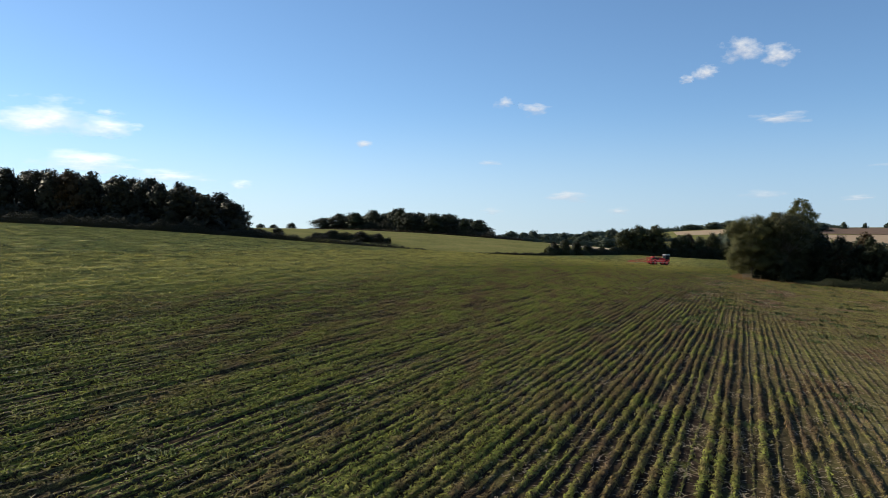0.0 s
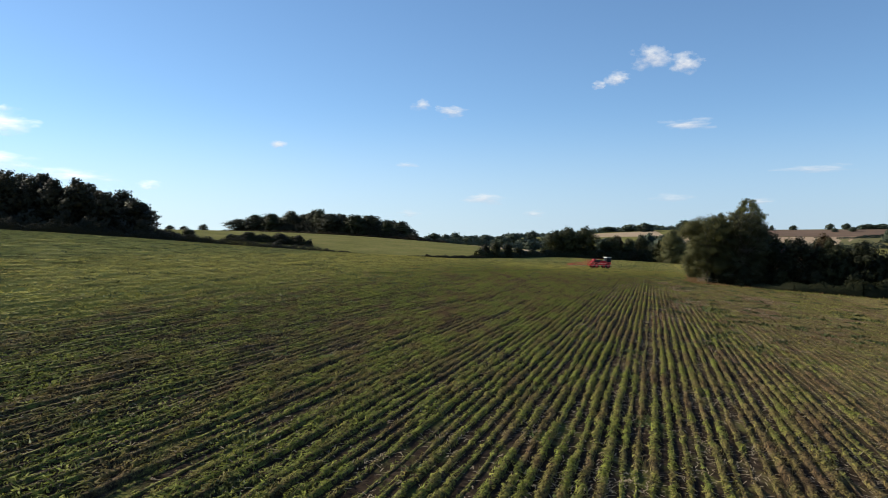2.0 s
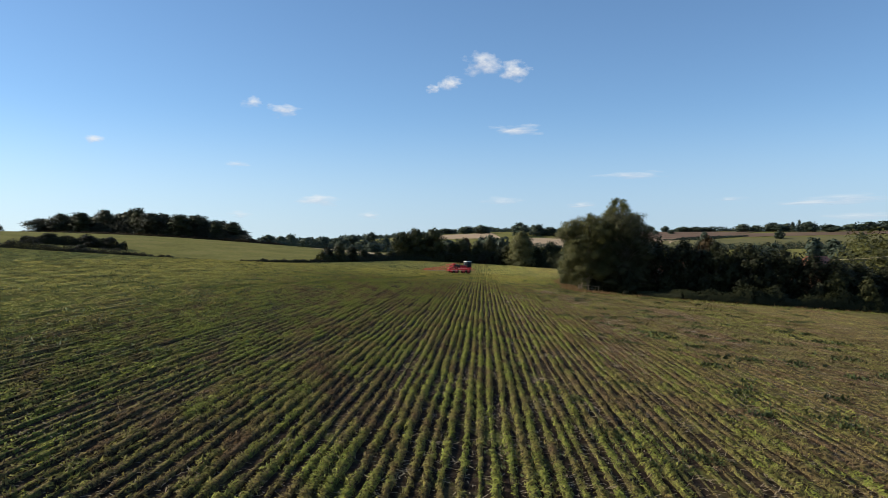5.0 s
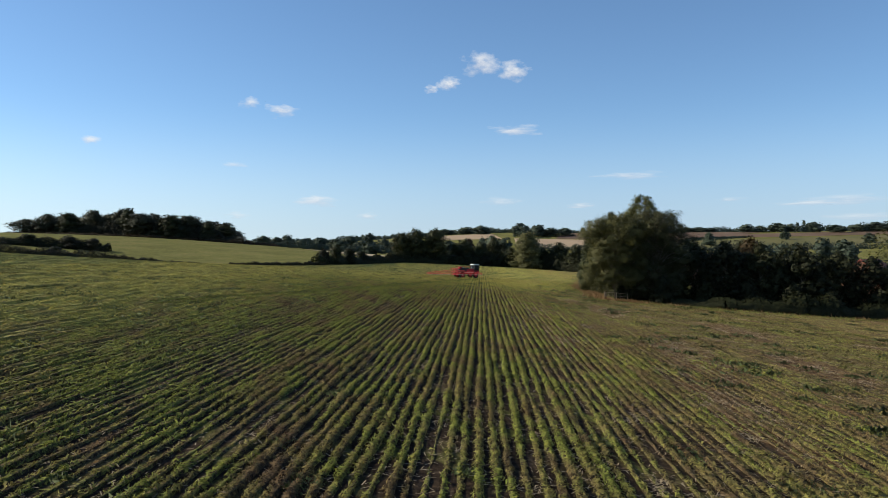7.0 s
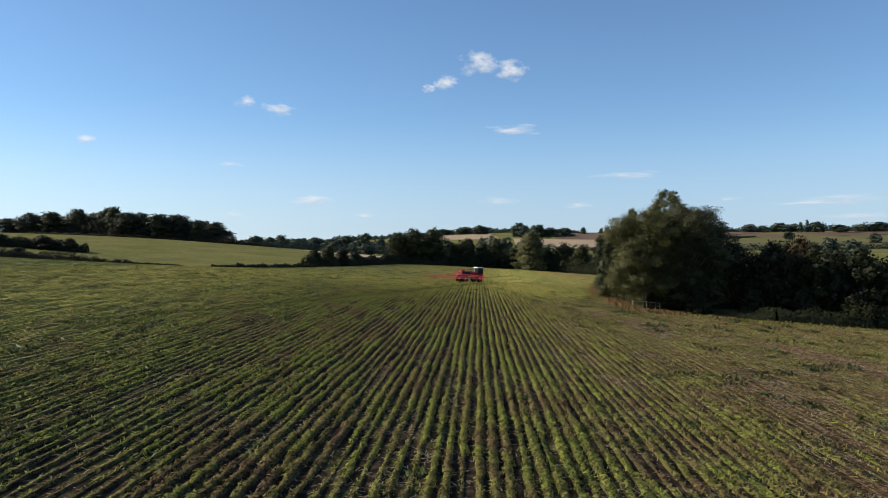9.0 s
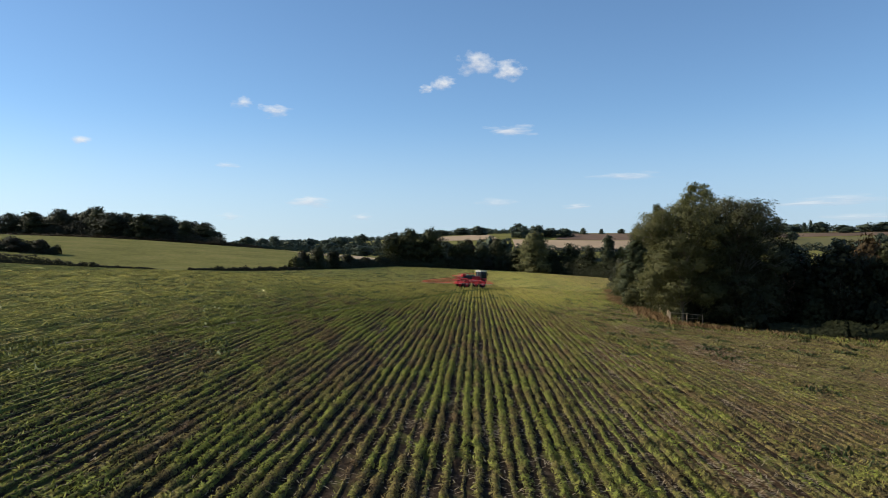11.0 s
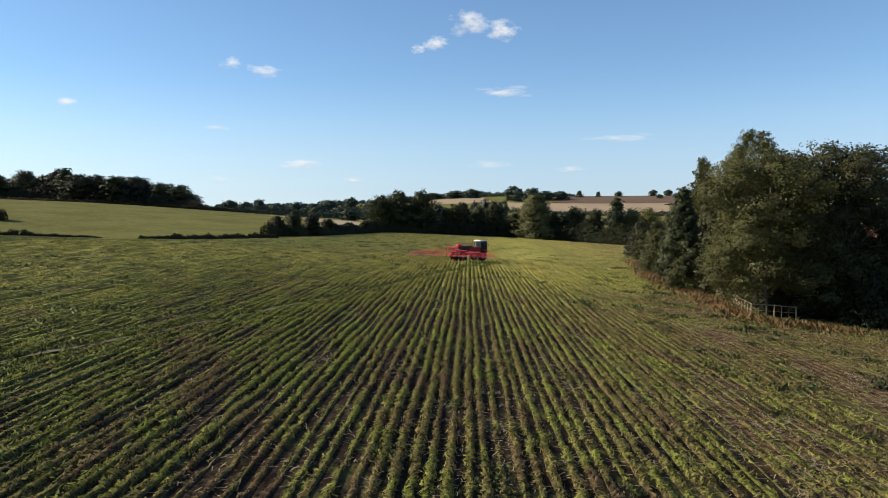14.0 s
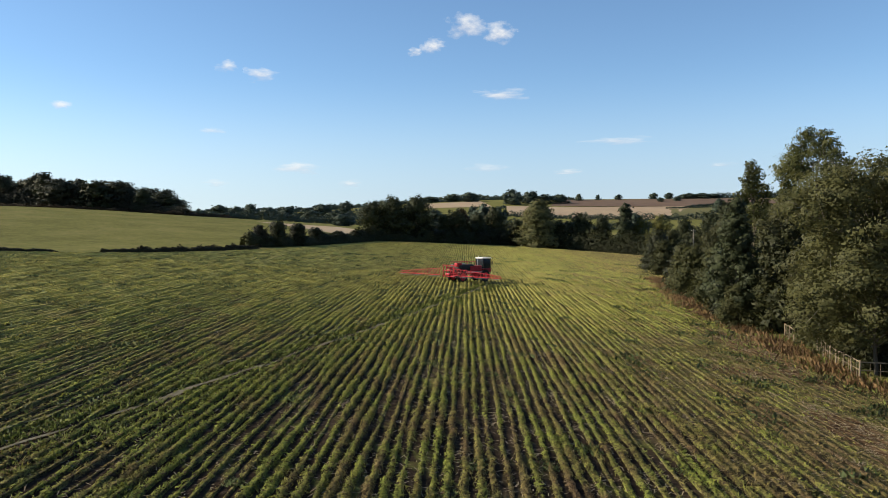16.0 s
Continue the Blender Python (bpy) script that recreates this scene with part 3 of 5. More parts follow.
def build_tufts():
    rng = np.random.default_rng(5)
    us, vs = [], []
    for k in range(-180, 40):
        v0 = k * 0.5 + 0.25
        u = np.arange(8, 262, 0.0112)
        off = np.abs(v0 - path_side(u)) + np.maximum(u - 175, 0) * 0.35
        u = u[rng.random(len(u)) < np.interp(off, [0, 7, 14, 26, 42], [1, 1, 0.55, 0.24, 0.10])]
        us.append(u)
        vs.append(v0 + 0.03 * np.sin(u * 0.31 + k) + 0.04 * np.sin(u * 0.05 + k * 2) + 0.025 * np.sin(u * 2.3 + k * 5))
    u, v = np.concatenate(us), np.concatenate(vs)
    lump = row_lumps(u, v)
    s = row_strength(u, v, rng) * (0.35 + 0.65 * np.minimum(lump, 1.7))
    keep = (field_depth(u, v) > 0.5) & (rng.random(len(u)) < s * 1.1)
    u, v, s, lump = u[keep], v[keep], s[keep], lump[keep]
    v = v + 0.045 * np.sin(lump * 5)
    far = np.abs(v - path_side(u)) + np.maximum(u - 175, 0) * 0.35
    size = (0.068 + 0.030 * rng.random(len(u))) * np.interp(far, [8, 26, 42], [1.0, 1.45, 1.8])
    leafy_row("crop_tufts", u, v, size, (0.07 + 0.13 * np.minimum(s, 1.35)) * rng.uniform(0.75, 1.35, len(u)), (0.06 + 0.085 * np.minimum(s, 1.3)) * rng.uniform(0.8, 1.3, len(u)), rng,
              "leafy green tufts standing along the crop rows")
    # coarser clumps over the rest of the sown field
    n = 200000
    u, v = rng.uniform(20, 400, n), np.round(rng.uniform(-230, 36, n) / 0.5) * 0.5 + 0.25 + rng.normal(0, 0.05, n)
    path_v = np.interp(u, [0, 40, 80, 140, 200], [0, -15, -21, -25, -28])
    keep = (field_depth(u, v) > 1.0) & ((np.abs(v - path_v) > 22) | (u > 200)) & ((v < 8) | (u > 240)) & (rng.random(n) < 0.75 * row_strength(u, v, rng))
    u, v = np.repeat(u[keep], 3), np.repeat(v[keep], 3)
    u = u + rng.normal(0, 0.3, len(u))
    leafy_row("crop_clumps", u, v, rng.uniform(0.11, 0.19, len(u)), np.full(len(u), 0.17), np.full(len(u), 0.12), rng, "low green crop clumps on the slope")
    # weeds and stray grass over the worn side of the field
    n = 140000
    u, v = rng.uniform(5, 330, n), rng.uniform(-30, 75, n)
    u[70000:], v[70000:] = rng.uniform(70, 200, 70000), rng.uniform(-18, 22, 70000)
    keep = (field_depth(u, v) > -2.0) & (rng.random(n) < smoothstep(-8, 4, worn_side(u, v))) & (rng.random(n) > bare_patch(u, v)) & (rng.random(len(u)) < 0.5 + 0.5 * smoothstep(-0.3, 0.5, np.sin(u * 0.31) * np.sin(v * 0.44 + u * 0.07)))
    x, y = rows_to(u[keep], v[keep])
    blades("stray_grass", x, y, rng.uniform(0.06, 0.16, len(x)), 1.2, rng, BLADE, "thin patchy grass on the worn side of the field", "grass", 3, 0.55, 0.16)


def build_straw():
    rng = np.random.default_rng(8)
    u, v = rng.uniform(5, 215, 150000), rng.uniform(-60, 60, 150000)
    path_v = np.interp(u, [0, 40, 80, 140, 200], [0, -15, -21, -25, -28])
    keep = (field_depth(u, v) > -1) & (rng.random(len(u)) < np.clip(1.0 - np.abs(v - path_v) / 45, 0.12, 1))
    cu, cv = rng.uniform(40, 215, 3000), rng.uniform(-22, 40, 3000)
    ok = bare_patch(cu, cv) > 0.5
    cu, cv = np.repeat(cu[ok], 40), np.repeat(cv[ok], 40)
    du = rng.uniform(8, 200, 900)
    dv = path_side(du) + rng.normal(9, 7, 900)
    cu, cv = np.r_[cu, np.repeat(du, 26)], np.r_[cv, np.repeat(dv, 26)]
    u, v = np.r_[u[keep], cu + rng.normal(0, 0.5, len(cu))], np.r_[v[keep], cv + rng.normal(0, 0.3, len(cv))]
    x, y = rows_to(u, v)
    n = len(x)
    turn, long_, tip = rng.uniform(0, 2 * math.pi, n), rng.uniform(0.04, 0.15, n), rng.uniform(0, 0.06, n)
    dx, dy = np.cos(turn) * long_, np.sin(turn) * long_
    wx, wy = -np.sin(turn) * 0.016, np.cos(turn) * 0.016
    z = height(x, y) + rng.uniform(0.01, 0.07, n)
    p = np.stack([np.stack([x - dx - wx, y - dy - wy, z], -1), np.stack([x + dx - wx, y + dy - wy, z + tip], -1),
                  np.stack([x + dx + wx, y + dy + wy, z + tip], -1), np.stack([x - dx + wx, y - dy + wy, z], -1)], 1)
    tagged(link_mesh("straw_litter", p, np.arange(n * 4).reshape(-1, 4), STRAW), "pale straw and stalk litter between the rows", "straw", "", "stuff")


def build_weeds():
    """Dark leafy weeds in loose clumps among the rows."""
    rng = np.random.default_rng(44)
    n = 520
    cu, cv = rng.uniform(6, 230, n), rng.uniform(-1, 1, n)
    cv = path_side(cu) + np.sign(cv) * np.abs(cv) ** 1.4 * 60 + 6
    size = rng.uniform(0.25, 0.9, n) * np.where(rng.random(n) < 0.15, 1.7, 1)
    each = (size * 110).astype(int) + 16
    u = np.repeat(cu, each) + rng.normal(0, 1, each.sum()) * np.repeat(size, each) * 0.7
    v = np.repeat(cv, each) + rng.normal(0, 1, each.sum()) * np.repeat(size, each) * 0.45
    # wider, looser tussocks on the upper field and the worn side
    n = 1100
    cu, cv = rng.uniform(70, 330, n), rng.uniform(-125, 16, n)
    ok = (np.abs(cv - path_side(cu)) > 14) | (cu > 190)
    cu, cv = cu[ok], cv[ok]
    size = rng.uniform(0.4, 1.3, len(cu))
    each = (size * 26).astype(int) + 8
    far_u = np.repeat(cu, each) + rng.normal(0, 1, each.sum()) * np.repeat(size, each) * 0.9
    far_v = np.repeat(cv, each) + rng.normal(0, 1, each.sum()) * np.repeat(size, each) * 0.7
    keep = field_depth(far_u, far_v) > 0.5
    x, y = rows_to(far_u[keep], far_v[keep])
    blades("tussocks", x, y, rng.uniform(0.14, 0.3, keep.sum()), 1.1, rng, WEED, "dark green tussocks scattered over the upper field", "weeds", 3, 0.6, 0.1, 0.03)
    keep = field_depth(u, v) > 0.5
    x, y = rows_to(u[keep], v[keep])
    blades("weeds", x, y, rng.uniform(0.07, 0.17, keep.sum()), 1.2, rng, WEED, "dark leafy weeds in clumps among the rows", "weeds", 3, 0.5, 0.06, 0.03)


def build_meadow():
    """Uneven tussocks on the grassy hill beyond the field."""
    rng = np.random.default_rng(47)
    n = 110000
    x, y = rng.uniform(-190, 90, n), rng.uniform(255, 600, n)
    u, v = rows_from(x, y)
    keep = (field_depth(u, v) < -4) & (np.sin(x * 0.05 + 1) * np.sin(y * 0.07) + rng.normal(0, 0.6, n) > -0.4)
    blades("meadow_grass", x[keep], y[keep], rng.uniform(0.09, 0.2, keep.sum()), 1.2, rng, MEADOW, "uneven yellow-green tussocks on the grassy hill", "grass", 1, 1.1, 0.3)


build_tufts()
build_straw()
build_weeds()
build_meadow()


def build_track():
    WORN = mottled("packed_soil", (0.07, 0.058, 0.036), (0.17, 0.145, 0.095), 1.3, 0.95)
    us = np.arange(128, 246, 0.5)
    V, F = [], []
    for shift, half in ((0.0, 0.14), (-1.9, 0.09)):
        mid = np.polyval(track_fit, us) + shift + 0.06 * np.sin(us * 0.7 + shift)
        half = half * np.clip(0.75 + 0.75 * np.sin(us * 0.53 + shift) * np.sin(us * 0.21) + 0.3 * np.sin(us * 1.7), 0.12, 1.6)
        rings = []
        for side in (-1, 0, 1):
            x, y = rows_to(us, mid + side * half)
            rings.append(np.stack([x, y, height(x, y) + 0.05 + 0.05 * np.sin(us * 0.9 + shift) * np.sin(us * 0.37) + 0.012 * (side == 0)], -1))
        n = len(us)
        i = len(V) * n * 3 + np.arange(n * 3).reshape(n, 3)
        F += [np.stack([i[:-1, a], i[:-1, a + 1], i[1:, a + 1], i[1:, a]], -1) for a in (0, 1)]
        V.append(np.stack(rings, 1).reshape(-1, 3))
    tagged(link_mesh("wheel_track", np.concatenate(V), np.concatenate(F), WORN), "pale curved wheel track pressed across the crop", "track", "", "structure")
    rng = np.random.default_rng(31)
    u = rng.uniform(128, 246, 26000)
    v = np.polyval(track_fit, u) + np.where(rng.random(26000) < 0.55, rng.uniform(-1.65, -0.28, 26000), rng.uniform(0.3, 2.4, 26000))
    v = np.where(rng.random(26000) < 0.75, np.round((v - 0.25) / 0.5) * 0.5 + 0.25 + rng.normal(0, 0.08, 26000), v)
    x, y = rows_to(u, v)
    blades("track_grass", x, y, rng.uniform(0.08, 0.19, 26000), 1.0, rng, GREEN_GRASS, "lush green grass beside the wheel track", "grass", 3, 0.4, 0.06, 0.03)


build_track()


# ---------------------------------------------------------------- trees
def tube(points, radii, sides=6):
    """Corners and faces of a tapered limb along some points."""
    v, f = [], []
    pts = [Vector(p) for p in points]
    for i, (p, r) in enumerate(zip(pts, radii)):
        d = (pts[min(i + 1, len(pts) - 1)] - pts[max(i - 1, 0)]).normalized()
        q = d.to_track_quat('Z', 'Y')
        for k in range(sides):
            t = 2 * math.pi * k / sides
            v.append(p + q @ Vector((r * math.cos(t), r * math.sin(t), 0)))
    for i in range(len(pts) - 1):
        for k in range(sides):
            a, b = i * sides + k, i * sides + (k + 1) % sides
            f.append((a, b, b + sides, a + sides))
    return v, f


def make_tree(name, seed, tall, wide, leaf, count, material, lobes=14, start=0.2, shape="round", trunk=0.03, spread=0.30, airy=0.0, droop=0.0, bare=0.0):
    """A tree as an Empty with its trunk and limbs, and a crown of many leaf clumps gathered in uneven lobes."""
    rng = np.random.default_rng(seed)
    root = new(name)
    root.empty_display_size = 0.3
    lo, hi = tall * start, tall
    cs, rs = [], []
    for i in range(lobes):
        h = (i + 0.5 + rng.uniform(-0.4, 0.4)) / lobes
        if shape == "round":
            env = math.sqrt(max(0.05, 1 - (2 * h - 0.9) ** 2)) if h > 0.45 else 0.8 + 0.45 * h
        elif shape == "cone":
            env = 1.05 * (1 - h) ** 0.8 + 0.12
        elif shape == "upright":
            env = 0.95 * math.sin(math.pi * min(1, 0.25 + 0.75 * h)) ** 0.7 + 0.1
        elif shape == "broad":
            env = 0.72 + 0.28 * h if h < 0.66 else 0.9 * math.sqrt(max(0.03, 1 - ((h - 0.66) / 0.37) ** 2))
        else:
            env = 1.0 - 0.72 * h ** 1.3
        r = wide * 0.5 * spread * rng.uniform(0.75, 1.35) * (0.75 + 0.5 * env)
        reach = max(0.0, wide * 0.5 * env - r * 0.85)
        t = i * 2.4 + rng.uniform(-0.5, 0.5)
        d = reach * rng.uniform(0.55, 1.05)
        cs.append((d * math.cos(t), d * math.sin(t), lo + (hi - lo) * h - (r * 0.5 if h > 0.8 else 0)))
        rs.append(r)
    cs, rs = np.array(cs), np.array(rs)
    share = rs ** 2 / np.sum(rs ** 2)
    which = rng.choice(lobes, count, p=share)
    stretch = np.array([1.0, 1.0, 0.8 if shape != "upright" else 1.35])
    # sprays of leaves round twig ends on each lobe, and a thinner filling within
    sprays = 16
    twig = unit(rng, lobes * sprays) * rng.uniform(0.62, 1.12 + 0.1 * airy, (lobes * sprays, 1)) * np.array([1, 1, 0.85])
    pick = which * sprays + rng.integers(0, sprays, count)
    d = twig[pick] + rng.normal(0, 0.17, (count, 3))
    inner = rng.random(count) < 0.25
    d = np.where(inner[:, None], unit(rng, count) * (rng.random((count, 1)) ** 0.4), d)
    c = cs[which] + d * rs[which][:, None] * stretch
    c[:, 2] = np.maximum(c[:, 2], 0.15)
    d = d / (np.linalg.norm(d, axis=1)[:, None] + 1e-6) + np.array([0, 0, 0.25])
    corners, soft = leaf_triangles(rng, c, np.full(count, leaf), d, droop)
    link_mesh("crown", corners, np.arange(count * 3).reshape(-1, 3), material, root, "", soft)
    V, F = [], []

    def add(points, radii, sides=6):
        nonlocal V, F
        v, f = tube(points, radii, sides)
        o = len(V)
        V.extend(v)
        F.extend([tuple(o + k for k in q) for q in f])
    top = tall * (0.8 if shape != "cone" else 0.95)
    bend = rng.normal(0, 0.025 * tall, (4, 2))
    stem = [(0, 0, -0.3), (bend[0, 0] * .3, bend[0, 1] * .3, top * 0.25), (bend[1, 0] * .6, bend[1, 1] * .6, top * 0.5), (bend[2, 0] * .8, bend[2, 1] * .8, top * 0.75), (bend[3, 0], bend[3, 1], top)]
    r0 = tall * trunk * 0.5
    add(stem, [r0 * 1.25, r0, r0 * 0.75, r0 * 0.5, r0 * 0.15], 8)
    link_mesh("trunk", [tuple(v) for v in V], F, BARK, root)
    V, F = [], []
    for i in range(0, lobes, 1 if lobes < 16 or bare else 2):
        e = Vector(cs[i])
        z0 = max(0.2 * tall * start, e.z * 0.62)
        f0 = np.interp(z0, [p[2] for p in stem], [p[0] for p in stem]), np.interp(z0, [p[2] for p in stem], [p[1] for p in stem])
        a = Vector((f0[0], f0[1], z0))
        m = a.lerp(e, 0.5) + Vector((0, 0, 0.04 * tall))
        add([a, m, e], [r0 * 0.42, r0 * 0.25, r0 * 0.07], 5)
        for k in range(int(bare * 3)):
            tip = e + Vector(rng.normal(0, 1, 3)) * float(rs[i]) * 0.55 + (e - a) * 0.04
            add([m.lerp(e, rng.uniform(0.2, 0.9)), e.lerp(tip, 0.5) + Vector((0, 0, 0.15)), tip], [r0 * 0.16, r0 * 0.1, r0 * 0.03], 4)
    link_mesh("branchwork", [tuple(v) for v in V], F, PALE_BARK if bare else BARK, root)
    return root


def settle(x, y, turn=0.0, sx=1.0, sz=1.0, sink=0.05):
    return Matrix.Translation((x, y, ground_z(x, y) - sink)) @ Matrix.Rotation(turn, 4, 'Z') @ Matrix.Diagonal((sx, sx, sz, 1))


class Grove:
    """Grown kinds of tree of known height and width, copied to their places."""

    def __init__(self, kinds, label, category, group=""):
        self.kinds, self.used, self.tags = kinds, set(), (label, category, group)
        self.rng = random.Random(len(label))

    def plant(self, x, y, tall, wide, pick=None, label=""):
        i = self.rng.randrange(len(self.kinds)) if pick is None else pick
        proto, h, w = self.kinds[i]
        m = settle(x, y, self.rng.uniform(0, 6.28), wide / w, tall / h)
        if i in self.used:
            ob = copy_thing(proto, m)
        else:
            self.used.add(i)
            ob = proto
        ob.matrix_basis = m
        tagged(ob, label or self.tags[0], self.tags[1], self.tags[2])
        return ob


# ---- the clump beside the field
poplar = Grove([(make_tree("poplar_tree", 51, 20, 11, 0.17, 60000, LEAF_POPLAR, 64, 0.03, "broad", 0.024, 0.21, 1), 20, 11),
                (make_tree("poplar_tree", 52, 16, 6, 0.22, 14000, LEAF_POPLAR, 34, 0.05, "upright", 0.024, 0.25, 1), 16, 6)],
               "tall poplar with pale sunlit green leaves above the thicket", "tree", "poplars in the thicket")
poplar.plant(95, 208.8, 21.2, 11.5, 0)
poplar.plant(89.4, 212, 17.2, 6.5, 1, "slender young poplar with pale leaves beside the taller one")
ash = Grove([(make_tree("ash_tree", 12, 15, 13, 0.155, 84000, LEAF_WILLOW, 76, 0.19, "broad", 0.016, 0.20, 1, 0, 1.0), 15, 13),
             (make_tree("ash_tree", 19, 16, 13, 0.165, 66000, LEAF_ASH, 72, 0.06, "broad", 0.03, 0.20, 1, 0, 1.0), 16, 13),
             (make_tree("ash_tree", 13, 14, 10, 0.26, 15000, LEAF_ASH, 48, 0.02, "round", 0.03, 0.24, 1), 14, 10),
             (make_tree("ash_tree", 14, 12, 9, 0.34, 8000, LEAF_SHADED, 40, 0.0, "round", 0.03, 0.27, 1), 12, 9)],
            "dense grey-green broadleaf tree in the thicket beside the field", "tree", "thicket beside the field")
ash.plant(70.3, 178.4, 14.6, 14.8, 0, "wide olive-green tree overhanging the fence corner")
ash.plant(77.2, 177.0, 15.8, 16.2, 1, "wide grey-green tree with pale bare branches in the thicket")
for x, y, h, w, k in [(82, 190, 14, 11, 2), (76, 187, 11, 9, 2), (90, 196, 14, 10, 2), (86, 203, 13.5, 9, 2), (99, 215, 15, 10, 2), (93, 220, 12, 8, 2), (84, 184, 10, 9, 3), (96, 203, 14, 10, 3), (80, 196, 10.5, 8, 3)]:
    ash.plant(x, y, h, w, k)
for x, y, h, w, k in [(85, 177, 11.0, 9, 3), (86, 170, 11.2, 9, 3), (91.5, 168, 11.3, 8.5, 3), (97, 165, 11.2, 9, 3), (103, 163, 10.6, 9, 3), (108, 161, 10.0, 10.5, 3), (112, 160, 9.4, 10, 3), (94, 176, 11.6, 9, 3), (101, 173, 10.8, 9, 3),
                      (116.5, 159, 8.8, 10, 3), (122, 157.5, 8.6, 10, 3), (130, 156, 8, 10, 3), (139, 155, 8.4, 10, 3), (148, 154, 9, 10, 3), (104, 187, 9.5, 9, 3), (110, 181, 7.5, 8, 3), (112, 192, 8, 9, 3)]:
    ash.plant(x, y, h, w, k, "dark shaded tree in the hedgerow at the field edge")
pine = Grove([(make_tree("pine_tree", 15, 15, 7, 0.22, 22000, LEAF_PINE, 46, 0.14, "cone", 0.03, 0.25, 1), 15, 7)],
             "dark flat-boughed pine among the broadleaf trees", "tree", "pines in the thicket")
for x, y, h, w in [(78.4, 201.5, 12.2, 6.2), (82.5, 207.5, 11, 6), (97, 226, 13, 7)]:
    pine.plant(x, y, h, w)
shrub = Grove([(make_tree("shrub", 16, 6, 6, 0.22, 8000, LEAF_SHRUB, 30, 0.0, "dome", 0.03, 0.29, 1), 6, 6),
               (make_tree("shrub", 17, 5, 6, 0.26, 4600, LEAF_SHADED, 28, 0.0, "dome", 0.03, 0.29, 1), 5, 6),
               (make_tree("shrub", 18, 5, 5, 0.22, 6000, LEAF_SHRUB, 24, 0.0, "dome", 0.03, 0.29, 1), 5, 5)],
              "bushy green shrub along the field margin", "shrub", "shrubs along the margin")
for x, y, h, w, k in [(87.5, 216, 7, 7, 0), (92, 226, 7, 7, 0), (97, 235, 7, 7, 0), (104, 244, 7, 8, 1), (83.5, 209, 5.5, 6, 0), (80.5, 204, 6, 6, 1), (79, 197.5, 5.5, 6, 0), (78.2, 190.5, 5, 5, 0), (77, 200, 4, 4.6, 0), (100, 229, 9, 8, 0)]:
    shrub.plant(x, y, h, w, k)
for x, y, h, w, k in [(76, 184, 4, 4.5, 1), (75, 178.5, 3.6, 5, 1), (73.0, 180.6, 4.4, 4.0, 1), (73.2, 177.6, 3.4, 3.8, 1), (71.2, 178.0, 2.6, 2.6, 1), (75.5, 172.5, 4.5, 5.5, 1), (82, 169.5, 4, 5, 1), (111, 255, 6, 7, 1), (117, 268, 7, 8, 0),
                      (87, 165.5, 4.5, 5, 1), (93, 162.5, 4.5, 6, 1), (99, 160.5, 4, 6, 1), (106, 158, 4.5, 6, 1), (113, 153.5, 6, 6, 2), (120, 151.5, 7, 7, 2), (128, 150, 6.5, 7, 0), (136, 149, 6, 6, 1), (109, 157, 6.6, 7, 2),
                      (124, 280, 8, 9, 1), (132, 292, 8, 9, 0), (140, 303, 9, 9, 1), (150, 312, 9, 9, 0)]:
    shrub.plant(x, y, h, w, k)

# ---- along the far edge of the field
oak = Grove([(make_tree("oak_tree", 21, 14, 13, 0.46, 9000, LEAF_EDGE, 26, 0.0, "round", 0.035, 0.36), 14, 13),
             (make_tree("oak_tree", 22, 12, 10, 0.42, 6500, LEAF_EDGE, 20, 0.0, "round", 0.035, 0.38), 12, 10),
             (make_tree("oak_tree", 23, 11, 10, 0.42, 6000, LEAF_EDGE, 18, 0.0, "dome", 0.035, 0.42), 11, 10)],
            "dark green oak standing in the far hedgerow", "tree", "hedgerow trees at the far field edge")
for x, y, h, w, k in [(91, 393, 12.8, 13, 1), (98, 394, 15, 15, 0), (106, 393, 15.6, 15, 0), (116, 393, 9.6, 9, 2), (120, 393, 11.4, 11, 1), (128, 392, 11, 11, 2), (136, 396, 13, 10, 1),
                      (141, 388, 9.5, 9, 2), (153, 380, 10, 9, 2), (159, 376, 12.5, 11.5, 1), (165, 371, 12.3, 10, 2), (176, 342, 12.6, 9, 2), (174, 327, 14.4, 10.5, 1), (168, 312, 10.8, 9, 2),
                      (184, 352, 12, 10, 1), (186, 335, 12, 10, 2), (190, 318, 13, 11, 1), (182, 300, 12, 11, 2)]:
    oak.plant(x, y, h, w, k)
lime = Grove([(make_tree("lime_tree", 24, 16, 12, 0.40, 14000, LEAF_PALE, 26, 0.0, "cone", 0.03, 0.42), 16, 12)], "pale green conical tree in the far hedgerow", "tree")
lime.plant(146, 381, 16.6, 19)
far_pine = Grove([(make_tree("spruce_tree", 25, 16, 8, 0.5, 6000, LEAF_PINE, 18, 0.04, "cone", 0.03, 0.40), 16, 8)], "dark pointed conifer in the far hedgerow", "tree")
far_pine.plant(170, 365, 16.4, 9.5)
gold = Grove([(make_tree("willow_tree", 26, 13, 9, 0.5, 5500, LEAF_GOLD, 16, 0.03, "round", 0.03, 0.40, 1, 0.4), 13, 9)], "yellowing willow at the far field edge", "tree", "turning willows")
gold.plant(178.5, 358, 13.7, 10)
gold.plant(175, 364, 12.5, 7.5)

